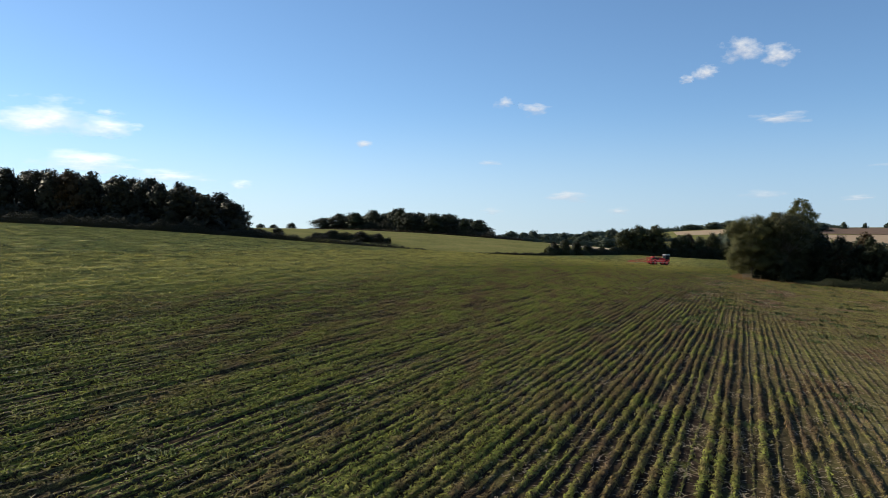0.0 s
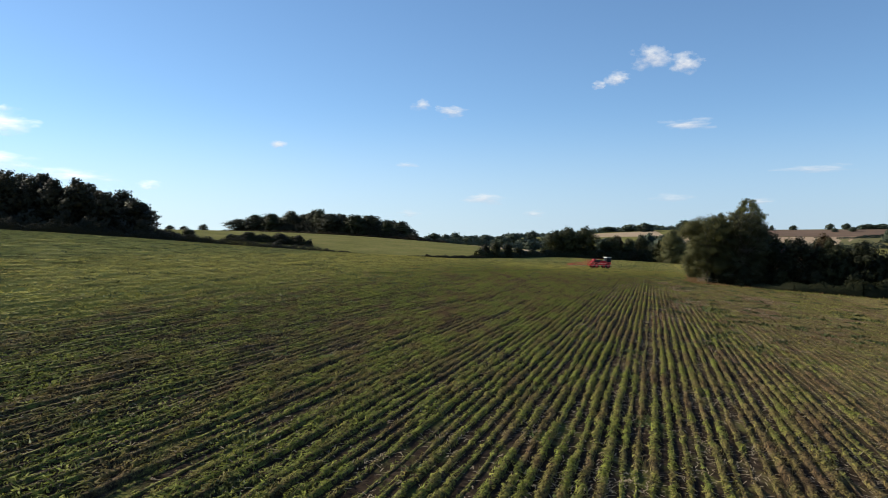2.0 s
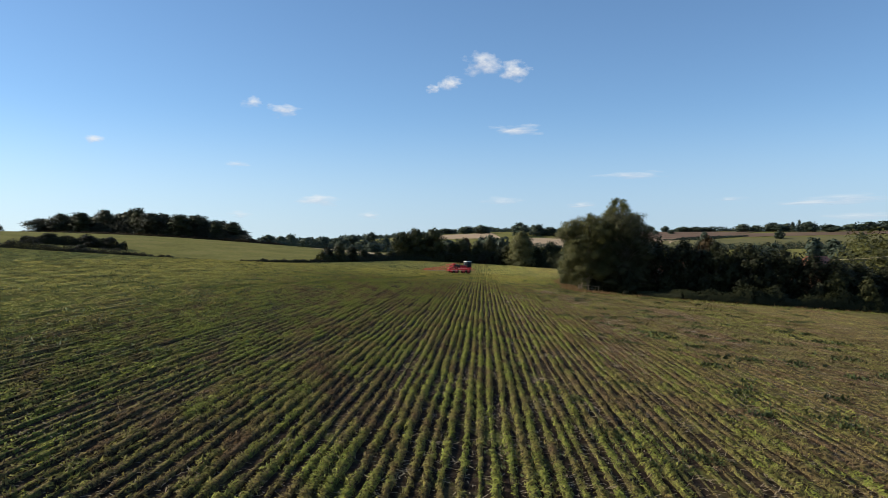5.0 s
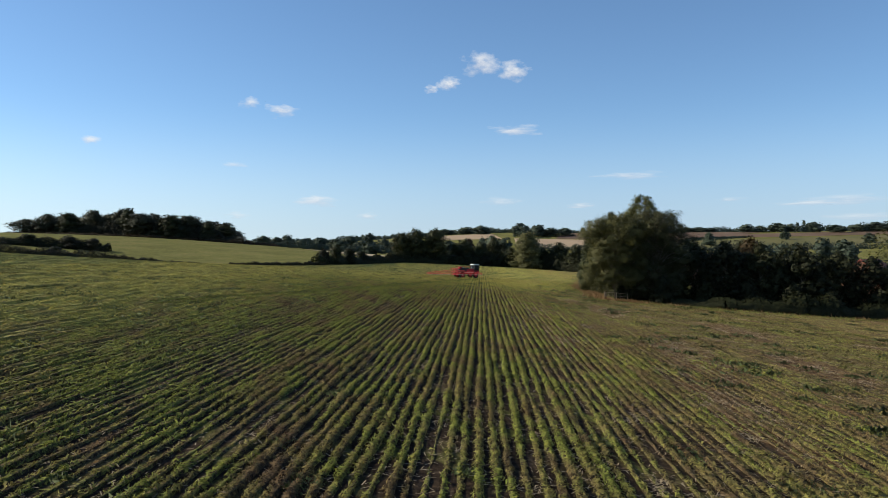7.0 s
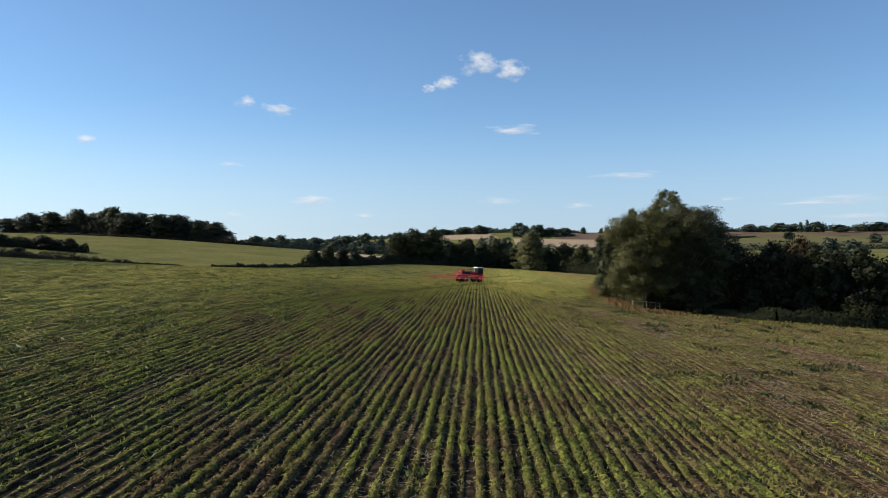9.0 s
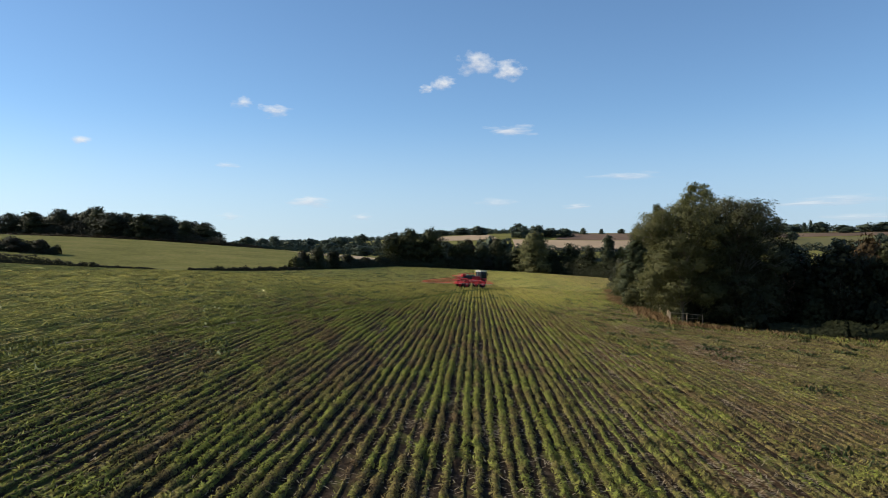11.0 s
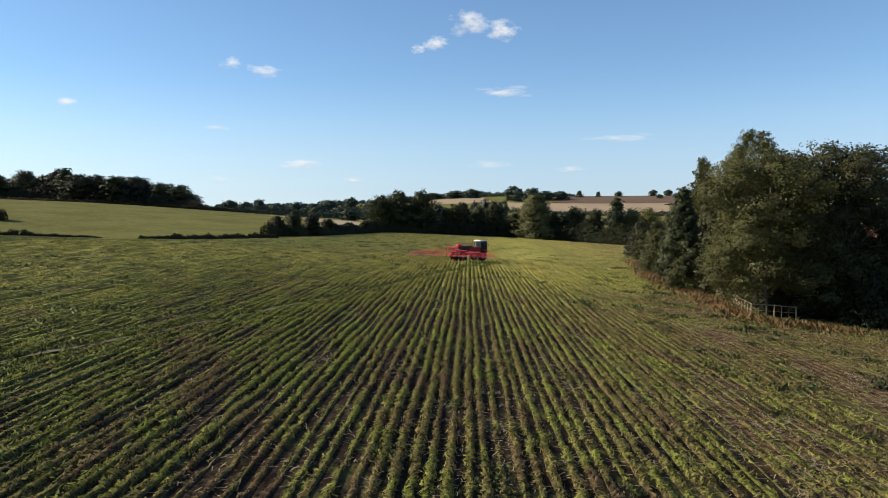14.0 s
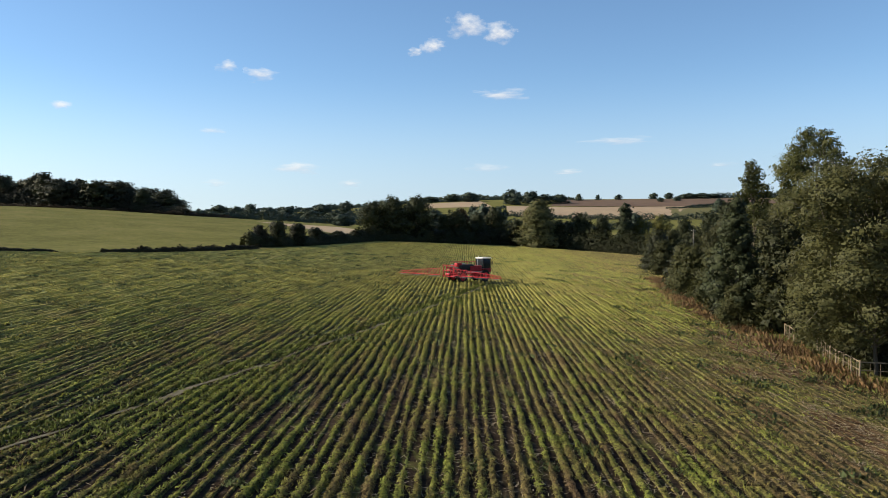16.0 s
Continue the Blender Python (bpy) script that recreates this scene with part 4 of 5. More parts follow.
russet = Grove([(make_tree("maple_tree", 27, 11, 9, 0.45, 5000, LEAF_RED, 14, 0.03, "round", 0.03, 0.40), 11, 9)], "russet-leaved tree in the far hedgerow", "tree", "russet trees")
for x, y, h, w in [(125, 400, 12, 8), (138, 403, 12.5, 7), (92.5, 171.5, 12.2, 6.5)]:
    russet.plant(x, y, h, w)
bush = Grove([(make_tree("hedge_bush", 28, 5.5, 7, 0.42, 3000, LEAF_SHADED, 10, 0.0, "dome", 0.03, 0.46), 5.5, 7),
              (make_tree("hedge_bush", 29, 5, 6, 0.42, 2600, LEAF_WOOD, 9, 0.0, "dome", 0.03, 0.46), 5, 6)],
             "rounded dark bush in the hedge", "bush", "bushes in the hedges")
for x, y, h, w in [(49, 347, 5.6, 6.5), (54, 350, 6.5, 8), (60, 354, 5.8, 8), (66, 362, 4.5, 7), (75, 373, 3.4, 7), (83, 381, 3.4, 7),
                   (-56, 394, 4.2, 10), (-41, 392, 4.6, 11), (-33, 391, 4.6, 9),
                   (112, 386, 4, 7), (120, 387, 4, 7), (128, 387, 4.5, 7), (135, 386, 4, 7), (156, 371, 5, 7), (168, 360, 4, 6), (172, 350, 5, 7), (148, 376, 3.5, 6), (163, 366, 4, 6),
                   (-73, 274, 6, 8), (-60, 282, 4.2, 7), (-94, 268, 7, 8), (-33, 298, 2.8, 6)]:
    bush.plant(x, y, h, w)

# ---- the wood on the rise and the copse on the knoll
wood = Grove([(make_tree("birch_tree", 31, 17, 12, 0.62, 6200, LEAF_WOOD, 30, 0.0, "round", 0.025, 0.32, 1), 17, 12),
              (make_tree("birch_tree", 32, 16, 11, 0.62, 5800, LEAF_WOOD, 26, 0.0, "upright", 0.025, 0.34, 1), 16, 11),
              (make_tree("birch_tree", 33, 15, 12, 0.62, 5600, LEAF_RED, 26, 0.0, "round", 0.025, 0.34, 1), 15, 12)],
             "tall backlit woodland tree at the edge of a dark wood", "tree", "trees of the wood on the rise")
pick_wood = random.Random(4)
for r in range(4):
    for k in range(16):
        x = -83 - k * 8.4 + pick_wood.uniform(-2.5, 2.5) + r * 1.5
        y = 276 + r * 12 + pick_wood.uniform(-3, 3) - 0.10 * (x + 78)
        h = np.interp(-x, [78, 86, 97, 120, 220], [11, 15, 17.2, 19, 21]) + pick_wood.uniform(-1.4, 1.2)
        w, kind = 12 + pick_wood.uniform(-1, 3), pick_wood.choice((0, 0, 1, 0, 2))
        if x < -77 and (r < 3 or k % 2):
            wood.plant(x, y, h, w, kind)
copse = Grove([(make_tree("copse_tree", 35, 16, 15, 0.62, 5200, LEAF_COPSE, 24, 0.0, "round", 0.03, 0.36), 16, 15),
               (make_tree("copse_tree", 36, 15, 13, 0.62, 4800, LEAF_COPSE, 22, 0.0, "round", 0.03, 0.38), 15, 13),
               (make_tree("copse_tree", 37, 14, 12, 0.6, 4800, LEAF_EDGE, 20, 0.0, "dome", 0.03, 0.40), 14, 12)],
              "full-crowned oak of the copse on the grassy knoll", "tree", "trees of the copse")
for r in range(4):
    for k in range(9):
        t = (k + 0.4 * r + pick_wood.uniform(-0.3, 0.3)) / 9
        x, y = -93 + 125 * t, 607 - 47 * t + r * 13 + pick_wood.uniform(-5, 5)
        h = np.interp(t, [0, 0.15, 0.35, 0.6, 0.85, 1.05], [10, 13.5, 17, 17, 14, 11]) + pick_wood.uniform(-2.8, 1.6)
        copse.plant(x + pick_wood.uniform(-2, 2), y, h, 19 + pick_wood.uniform(-4, 6))
for x, y, h, w in [(-150, 640, 6, 9), (-165, 650, 5, 8), (-142, 652, 6, 9), (-125, 640, 7, 10)]:
    copse.plant(x, y, h, w)

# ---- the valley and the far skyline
far_tree = Grove([(make_tree("far_tree", 41, 12, 13, 1.3, 1300, LEAF_FAR_HAZE, 14, 0.05, "round", 0.03, 0.40), 12, 13),
                  (make_tree("far_tree", 42, 12, 14, 1.3, 1300, LEAF_FAR_HAZE, 12, 0.10, "dome", 0.03, 0.42), 12, 14),
                  (make_tree("far_tree", 43, 14, 10, 1.2, 1100, LEAF_FAR_HAZE, 12, 0.05, "upright", 0.03, 0.40), 14, 10)],
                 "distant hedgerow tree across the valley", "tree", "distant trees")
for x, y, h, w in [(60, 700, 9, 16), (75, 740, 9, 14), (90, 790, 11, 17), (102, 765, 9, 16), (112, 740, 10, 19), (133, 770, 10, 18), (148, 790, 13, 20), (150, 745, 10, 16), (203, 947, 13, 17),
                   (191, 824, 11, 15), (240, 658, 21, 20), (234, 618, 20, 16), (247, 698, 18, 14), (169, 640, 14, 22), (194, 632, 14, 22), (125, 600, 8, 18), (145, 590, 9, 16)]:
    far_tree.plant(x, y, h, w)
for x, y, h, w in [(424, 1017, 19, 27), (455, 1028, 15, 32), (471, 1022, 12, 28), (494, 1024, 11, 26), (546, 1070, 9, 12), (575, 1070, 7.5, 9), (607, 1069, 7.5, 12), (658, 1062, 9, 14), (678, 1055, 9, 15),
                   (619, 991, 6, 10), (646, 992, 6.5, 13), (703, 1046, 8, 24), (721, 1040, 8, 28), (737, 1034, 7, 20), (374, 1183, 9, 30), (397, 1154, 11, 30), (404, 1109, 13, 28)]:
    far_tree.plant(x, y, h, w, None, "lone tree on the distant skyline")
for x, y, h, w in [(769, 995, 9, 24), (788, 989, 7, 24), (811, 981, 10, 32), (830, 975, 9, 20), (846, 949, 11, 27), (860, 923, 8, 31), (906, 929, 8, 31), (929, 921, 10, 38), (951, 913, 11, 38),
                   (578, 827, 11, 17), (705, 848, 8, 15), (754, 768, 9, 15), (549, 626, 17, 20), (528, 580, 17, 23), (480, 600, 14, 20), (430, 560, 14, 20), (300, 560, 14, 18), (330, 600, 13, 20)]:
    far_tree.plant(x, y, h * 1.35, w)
spire = Grove([(make_tree("spruce_tree", 44, 18, 9, 1.1, 1000, LEAF_FAR_HAZE, 12, 0.03, "cone", 0.03, 0.40), 18, 9)], "tall dark conifer on the distant ridge", "tree", "ridge conifers")
for x, y, h in [(824, 956, 15), (833, 953, 18), (842, 952, 14)]:
    spire.plant(x, y, h, 10)


def leaf_bank(name, places, heights, depth_, leaf, count, material, label, category, seed, kind=""):
    """A hedge or a distant belt of trees along some places: leaf clumps heaped in overlapping mounds."""
    rng = np.random.default_rng(seed)
    p = np.array(places, float)
    run = np.r_[0, np.cumsum(np.hypot(*np.diff(p, axis=0).T))]
    s = np.repeat(rng.uniform(0, run[-1], count), 2) + rng.normal(0, leaf, count * 2)
    x, y = np.interp(s, run, p[:, 0]), np.interp(s, run, p[:, 1])
    h = np.interp(s, run, heights)
    size = np.mean(heights)
    mound = 0.72 + 0.28 * np.sin(s / size * 1.3 + seed) * np.sin(s / size * 0.37 + 2) + 0.12 * np.sin(s / size * 4.1)
    a = np.clip(np.repeat(rng.uniform(0, math.pi, count), 2) + rng.normal(0, 0.12, count * 2), 0, math.pi)
    r = np.repeat(rng.random(count) ** 0.35, 2) * rng.uniform(0.92, 1.1, count * 2)
    across = np.cos(a) * r * depth_ * 0.5
    i = np.clip(np.searchsorted(run, s) - 1, 0, len(p) - 2)
    d = p[i + 1] - p[i]
    d = d / np.linalg.norm(d, axis=1)[:, None]
    x, y = x - d[:, 1] * across, y + d[:, 0] * across
    z = height(x, y) + np.sin(a) * r * h * mound
    out = np.stack([-d[:, 1] * np.cos(a), d[:, 0] * np.cos(a), np.sin(a)], -1)
    q, soft = leaf_triangles(rng, np.stack([x, y, z], -1), np.full(count * 2, leaf), out)
    return tagged(link_mesh(name, q, np.arange(count * 6).reshape(-1, 3), material, None, "", soft), label, category, "", kind)


leaf_bank("hedge", [(-190, 241), (-150, 249), (-102, 258), (-73, 267), (-45, 283), (-22, 305)], [3.6, 4.0, 4.4, 4.2, 3.4, 2.6], 6.0, 0.32, 20000, LEAF_WOOD,
          "straggling dark hedge at the top of the field", "hedge", 1)
leaf_bank("hedge", [(-22, 305), (-10, 308), (6, 310)], [3.2, 1.6, 0.4], 2.6, 0.35, 1800, LEAF_WOOD, "thin end of the straggling hedge", "hedge", 20)
leaf_bank("hedge", [(14, 312), (20, 314), (47, 334)], [0.8, 1.3, 1.6], 2.2, 0.35, 3500, LEAF_WOOD, "low trimmed hedge with a brown tinge", "hedge", 2)
leaf_bank("hedge", [(60, 352), (90, 388), (143, 389), (172, 352), (166, 300), (120, 262)], [3.5, 4.5, 8.5, 9.5, 9.0, 6.0], 6.0, 0.5, 26000, LEAF_SHADED, "dark hedge under the far trees", "hedge", 3)
leaf_bank("hedge", [(77.5, 171.5), (83, 166), (93, 160), (121, 152), (166, 147.5)], [1.6, 2.2, 3.4, 5.0, 6.0], 4.5, 0.34, 24000, LEAF_SHADED, "dark brambly hedge along the field", "hedge", 4)
leaf_bank("thicket", [(84, 174), (97, 168), (108, 163), (126, 159), (150, 157)], [9.5, 10, 9, 7.5, 7], 8, 0.36, 11000, LEAF_SHADED, "dense dark thicket of shaded trees at the field edge", "thicket", 33)
leaf_bank("undergrowth", [(-230, 284), (-150, 274), (-80, 268), (-74, 300), (-70, 330)], [8, 8, 6.5, 4, 2.5], 10, 0.8, 16000, LEAF_WOOD, "dark undergrowth at the edge of the wood", "undergrowth", 15, "stuff")
leaf_bank("undergrowth", [(-95, 606), (-40, 586), (36, 556)], [8, 10, 8], 10, 0.7, 7000, LEAF_WOOD, "dark undergrowth beneath the copse", "undergrowth", 16, "stuff")
leaf_bank("thicket", [(-66, 393), (-46, 393), (-27, 390)], [4.2, 5.2, 5.0], 6, 0.38, 7000, LEAF_SHADED, "low dark thicket on the grassy slope", "thicket", 17)
leaf_bank("far_wood", [(158, 186), (185, 218), (225, 262), (300, 310)], [18, 21, 22, 20], 20, 0.8, 7000, LEAF_GOLD, "yellowing trees beyond the farm", "wood", 18, "stuff")
leaf_bank("hedge", [(45, 343), (62, 357), (88, 386)], [4.2, 3.8, 3.0], 5, 0.55, 4500, LEAF_EDGE, "overgrown bushy hedge at the field corner", "hedge", 19)
leaf_bank("far_wood", [(128, 172), (150, 212), (172, 250), (190, 290)], [11.5, 13, 13, 12], 12, 0.8, 6000, LEAF_SHADED, "dark trees behind the farm", "wood", 21, "stuff")
leaf_bank("hedge", [(-105, 600), (-40, 572), (34, 552), (60, 600)], [1.6, 1.6, 2.2, 2.0], 3.0, 0.8, 4000, LEAF_RED, "brown scrub hedge below the copse", "hedge", 5)
leaf_bank("far_wood", [(-260, 1190), (-60, 1210), (130, 1230), (260, 1250)], [12, 13, 12, 10], 60, 3.0, 5000, LEAF_FAR_HAZE, "distant belt of woodland on the horizon", "wood", 6, "stuff")
leaf_bank("far_wood", [(200, 1250), (330, 1210), (470, 1150), (560, 1110)], [8, 8, 8, 6], 30, 2.2, 3500, LEAF_FAR_HAZE, "thin line of distant trees on the skyline", "wood", 7, "stuff")
leaf_bank("far_wood", [(40, 820), (110, 850), (190, 880), (280, 900)], [6, 7, 7, 6], 16, 1.8, 2500, LEAF_FAR_HAZE, "hedgerow trees across the valley", "wood", 8, "stuff")
leaf_bank("far_wood", [(50, 690), (130, 700), (210, 720), (300, 740), (420, 730)], [7, 8, 8, 8, 8], 14, 1.5, 3500, LEAF_FAR_HAZE, "hedgerow trees in the valley bottom", "wood", 9, "stuff")
leaf_bank("far_wood", [(700, 1060), (800, 1040), (900, 1010), (1050, 960), (1250, 930)], [7, 9, 11, 14, 16], 34, 2.0, 4500, LEAF_FAR_HAZE, "distant trees along the ridge", "wood", 10, "stuff")
leaf_bank("far_wood", [(560, 895), (620, 885), (700, 900)], [2.5, 2.5, 2.5], 6, 1.2, 900, LEAF_FAR_HAZE, "distant field hedge", "wood", 11, "stuff")
leaf_bank("far_wood", [(352, 868), (425, 830), (490, 794), (600, 760), (740, 705)], [7, 7, 8, 9, 10], 12, 1.2, 4500, LEAF_FAR_HAZE, "distant hedge below the stubble", "wood", 12, "stuff")
leaf_bank("far_wood", [(575, 888), (606, 906), (640, 908), (700, 900)], [1.5, 2.5, 2.5, 2], 5, 1.1, 1800, LEAF_FAR_HAZE, "dark hedge between two far fields", "wood", 13, "stuff")
leaf_bank("far_wood", [(150, 190), (200, 230), (260, 300), (250, 380), (270, 470)], [13, 14.5, 14, 13, 12], 22, 0.9, 9000, LEAF_SHRUB, "trees around the farm in the valley", "wood", 14, "stuff")


# ---------------------------------------------------------------- margin grass
def build_margin():
    rng = np.random.default_rng(21)
    line = np.array([(108, 258), (94, 234), (81.5, 212), (75, 195.5), (68, 180), (65.5, 175), (72, 166.5), (90, 156), (124, 148.5), (165, 143)], float)
    run = np.r_[0, np.cumsum(np.hypot(*np.diff(line, axis=0).T))]
    for name, count, wide, lo, hi, mat, label in (("dry_grass", 22000, 0.9, 0.15, 0.6, DRY_GRASS, "tall pale dry grass along the field margin"),
                                                  ("verge_grass", 13000, 3.2, 0.12, 0.36, GREEN_GRASS, "rough green verge grass beside the fence")):
        s = rng.uniform(0, run[-1], count)
        x, y = np.interp(s, run, line[:, 0]) + rng.normal(0, wide, count), np.interp(s, run, line[:, 1]) + rng.normal(0, wide, count)
        keep = rng.random(count) < 0.25 + 0.75 * (np.sin(s * 0.5) * np.sin(s * 0.17 + 1) > -0.1)
        if name == "dry_grass":
            keep &= rng.random(count) < 1 - 0.93 * smoothstep(run[5], run[6] + 2, s)
        blades(name, x[keep], y[keep], rng.uniform(lo, hi, keep.sum()), 0.8, rng, mat, label, "grass", 3, 0.14)


build_margin()

# ---------------------------------------------------------------- fence, poles, farm
TIMBER = mottled("weathered_timber", (0.15, 0.115, 0.082), (0.30, 0.235, 0.17), 2.5, 0.85, 0, 0.01, 0, (1, 1, 0.2))
POLE_WOOD = mottled("pole_wood", (0.20, 0.17, 0.13), (0.36, 0.31, 0.25), 3, 0.85, 0, 0.01, 0, (1, 1, 0.15))
WIRE = mottled("cable", (0.30, 0.25, 0.16), (0.42, 0.36, 0.24), 3, 0.5)
ROOF_RED = mottled("clay_tiles", (0.22, 0.07, 0.045), (0.34, 0.13, 0.085), 1.5, 0.8, 0, 0.04, 0, (1, 4, 1))
ROOF_SLATE = mottled("slate_tiles", (0.17, 0.16, 0.17), (0.28, 0.26, 0.26), 1.5, 0.6, 0, 0.03, 0, (1, 4, 1))
BRICK = mottled("brick_wall", (0.17, 0.085, 0.058), (0.28, 0.15, 0.105), 2.0, 0.85, 0, 0.01)
RENDERED = mottled("white_wall", (0.62, 0.58, 0.52), (0.74, 0.70, 0.64), 0.7, 0.85)
DARK_GLASS = mottled("window_glass", (0.02, 0.022, 0.025), (0.05, 0.055, 0.06), 0.6, 0.08)


def build_fence(points, label):
    root = new("field_fence")
    root.location = (*points[0], ground_z(*points[0]))
    ox, oy, oz = root.location
    rng = random.Random(int(points[0][0]))
    spots = []
    for (ax, ay), (bx, by) in zip(points, points[1:]):
        n = max(1, round(math.hypot(bx - ax, by - ay) / 1.8))
        spots += [(ax + (bx - ax) * k / n, ay + (by - ay) * k / n) for k in range(n + (1 if (bx, by) == points[-1] else 0))]
    tops = []
    for x, y in spots:
        z = ground_z(x, y)
        lean = (rng.uniform(-0.04, 0.04), rng.uniform(-0.04, 0.04))
        h = 1.15 + rng.uniform(-0.05, 0.08)
        bm = bmesh.new()
        a, b = Vector((x - ox, y - oy, z - oz - 0.2)), Vector((x - ox + lean[0], y - oy + lean[1], z - oz + h))
        bar(bm, a, b, 0.065, 8, 0.058)
        part("post", bm, TIMBER, root)
        tops.append((a + Vector((0, 0, 0.2)), b))
    for (a0, a1), (b0, b1) in zip(tops, tops[1:]):
        for f, r in ((0.93, 0.035), (0.5, 0.018)):
            p, q = a0.lerp(a1, f), b0.lerp(b1, f)
            m = Matrix.Translation((p + q) / 2) @ (q - p).to_track_quat('X', 'Z').to_matrix().to_4x4()
            bm = box(bmesh.new(), ((q - p).length + 0.06, 0.035, r * 2), m, 0.008)
            part("rail", bm, TIMBER, root)
        for k in range(1, 3):
            p, q = a0.lerp(b0, k / 3), a1.lerp(b1, k / 3)
            bm = bar(bmesh.new(), p.lerp(q, 0.04), p.lerp(q, 0.93), 0.014, 6)
            part("slat", bm, TIMBER, root)
    return tagged(root, label, "fence")


build_fence([(77.6, 194.4), (75.4, 191.0)], "short run of pale wooden fence half hidden in shrubs")
build_fence([(73.4, 186.5), (67.5, 177.2), (69.4, 176.6), (71.2, 176.0)], "weathered wooden post and rail fence at the field corner")


def build_pole(x, y, tall, label):
    root = new("telegraph_pole")
    root.location = (x, y, ground_z(x, y))
    part("shaft", bar(bmesh.new(), (0, 0, -0.3), (0, 0, tall), 0.15, 10, 0.10), POLE_WOOD, root)
    part("crossarm", box(bmesh.new(), (1.2, 0.1, 0.1), pose(0, 0, tall - 0.4), 0.01), POLE_WOOD, root)
    for dx in (-0.5, 0.5):
        part("insulator", bar(bmesh.new(), (dx, 0, tall - 0.35), (dx, 0, tall - 0.18), 0.05, 8, 0.03), RENDERED, root)
    return tagged(root, label, "pole", "telegraph poles")


build_pole(125, 159, 11.0, "grey wooden telegraph pole behind the hedge")
build_pole(147, 299, 9.3, "grey wooden telegraph pole among the far shrubs")


def build_house(x, y, turn, long_, deep, eaves, ridge, wall_mat, roof_mat, label, name):
    root = new(name)
    root.matrix_basis = Matrix.Translation((x, y, ground_z(x, y) - 0.1)) @ Matrix.Rotation(radians(turn), 4, 'Z')
    bm = bmesh.new()
    hx, hy = long_ / 2, deep / 2
    v = [bm.verts.new(p) for p in ((-hx, -hy, 0), (hx, -hy, 0), (hx, hy, 0), (-hx, hy, 0), (-hx, -hy, eaves), (hx, -hy, eaves), (hx, hy, eaves), (-hx, hy, eaves),
                                   (-hx, 0, ridge - 0.15), (hx, 0, ridge - 0.15))]
    for f in ((0, 1, 5, 4), (2, 3, 7, 6), (1, 2, 6, 9, 5), (3, 0, 4, 8, 7), (3, 2, 1, 0)):
        bm.faces.new([v[i] for i in f])
    part("wall", bm, wall_mat, root)
    slope = math.atan2(ridge - eaves, hy)
    for s in (-1, 1):
        roof = part("roof", box(bmesh.new(), (long_ + 0.6, (hy + 0.35) / math.cos(slope), 0.16),
                                Matrix.Translation((0, s * (hy + 0.3) / 2, (eaves + ridge) / 2 - 0.02)) @ Matrix.Rotation(-s * slope, 4, 'X'), 0.02), roof_mat, root)
    if name == "farmhouse":
        part("chimney", box(bmesh.new(), (0.8, 0.6, 1.6), pose(hx * 0.6, 0, ridge + 0.35), 0.03), BRICK, root)
    for i in range(3):
        for s in (-1, 1):
            w = part("window", box(bmesh.new(), (1.1, 0.12, 1.2), pose(-hx * 0.6 + i * hx * 0.6, s * (hy + 0.01), eaves * 0.55), 0.01), RENDERED, root)
            part("pane", box(bmesh.new(), (0.9, 0.05, 1.0), pose(-hx * 0.6 + i * hx * 0.6, s * (hy + 0.06), eaves * 0.55)), DARK_GLASS, w)
    part("door", box(bmesh.new(), (1.0, 0.1, 2.05), pose(hx * 0.85, -(hy + 0.02), 1.03), 0.01), POLE_WOOD, root)
    return tagged(root, label, "house" if name == "farmhouse" else "barn")


build_house(119.2, 172, 25, 9.5, 6.5, 7.0, 9.7, BRICK, ROOF_RED, "long brick barn with a red tiled roof behind trees", "barn")
build_house(123, 207, 25, 10, 7, 5.0, 7.8, BRICK, ROOF_SLATE, "pale farmhouse with a grey slate roof", "farmhouse")
build_house(106, 199, 30, 9, 6, 6.0, 9.2, BRICK, ROOF_RED, "small brick barn with a red roof", "barn")
build_house(121, 240, 30, 12, 7, 6.0, 9.2, BRICK, ROOF_RED, "brick farm building with a red roof among trees", "barn")

wire_line = bpy.data.curves.new("overhead_cable", 'CURVE')
wire_line.dimensions = '3D'
wire_line.bevel_depth = 0.03
sp = wire_line.splines.new('POLY')
ax, ay, az = 125, 159, ground_z(125, 159) + 10.6
bx, by, bz = 121, 170, ground_z(121, 170) + 9.3
sp.points.add(8)
for k in range(9):
    f = k / 8
    sp.points[k].co = (ax + (bx - ax) * f, ay + (by - ay) * f, az + (bz - az) * f - 0.8 * f * (1 - f), 1)
wire_line.materials.append(WIRE)
tagged(new("overhead_cable", wire_line), "thin overhead cable from the pole to the barn", "cable")


# ---------------------------------------------------------------- field sprayer
RED = mottled("red_paint", (0.30, 0.018, 0.026), (0.42, 0.042, 0.050), 1.2, 0.4)
WHITE = mottled("white_panel", (0.68, 0.67, 0.64), (0.80, 0.79, 0.77), 0.8, 0.45)
TANK = mottled("dark_tank", (0.022, 0.019, 0.018), (0.05, 0.042, 0.038), 0.9, 0.5)
RUBBER = mottled("tyre_rubber", (0.016, 0.015, 0.014), (0.05, 0.043, 0.035), 3.0, 0.9)
STEEL = mottled("grey_steel", (0.22, 0.22, 0.22), (0.34, 0.34, 0.33), 2.0, 0.45, 0.6)
CAB_GLASS = mottled("cab_glass", (0.012, 0.015, 0.018), (0.03, 0.035, 0.04), 0.6, 0.06)
PINK = mottled("faded_paint", (0.45, 0.22, 0.20), (0.60, 0.36, 0.33), 1.2, 0.5)
LAMP = mottled("lamp_lens", (0.55, 0.50, 0.40), (0.7, 0.66, 0.55), 2.0, 0.2)


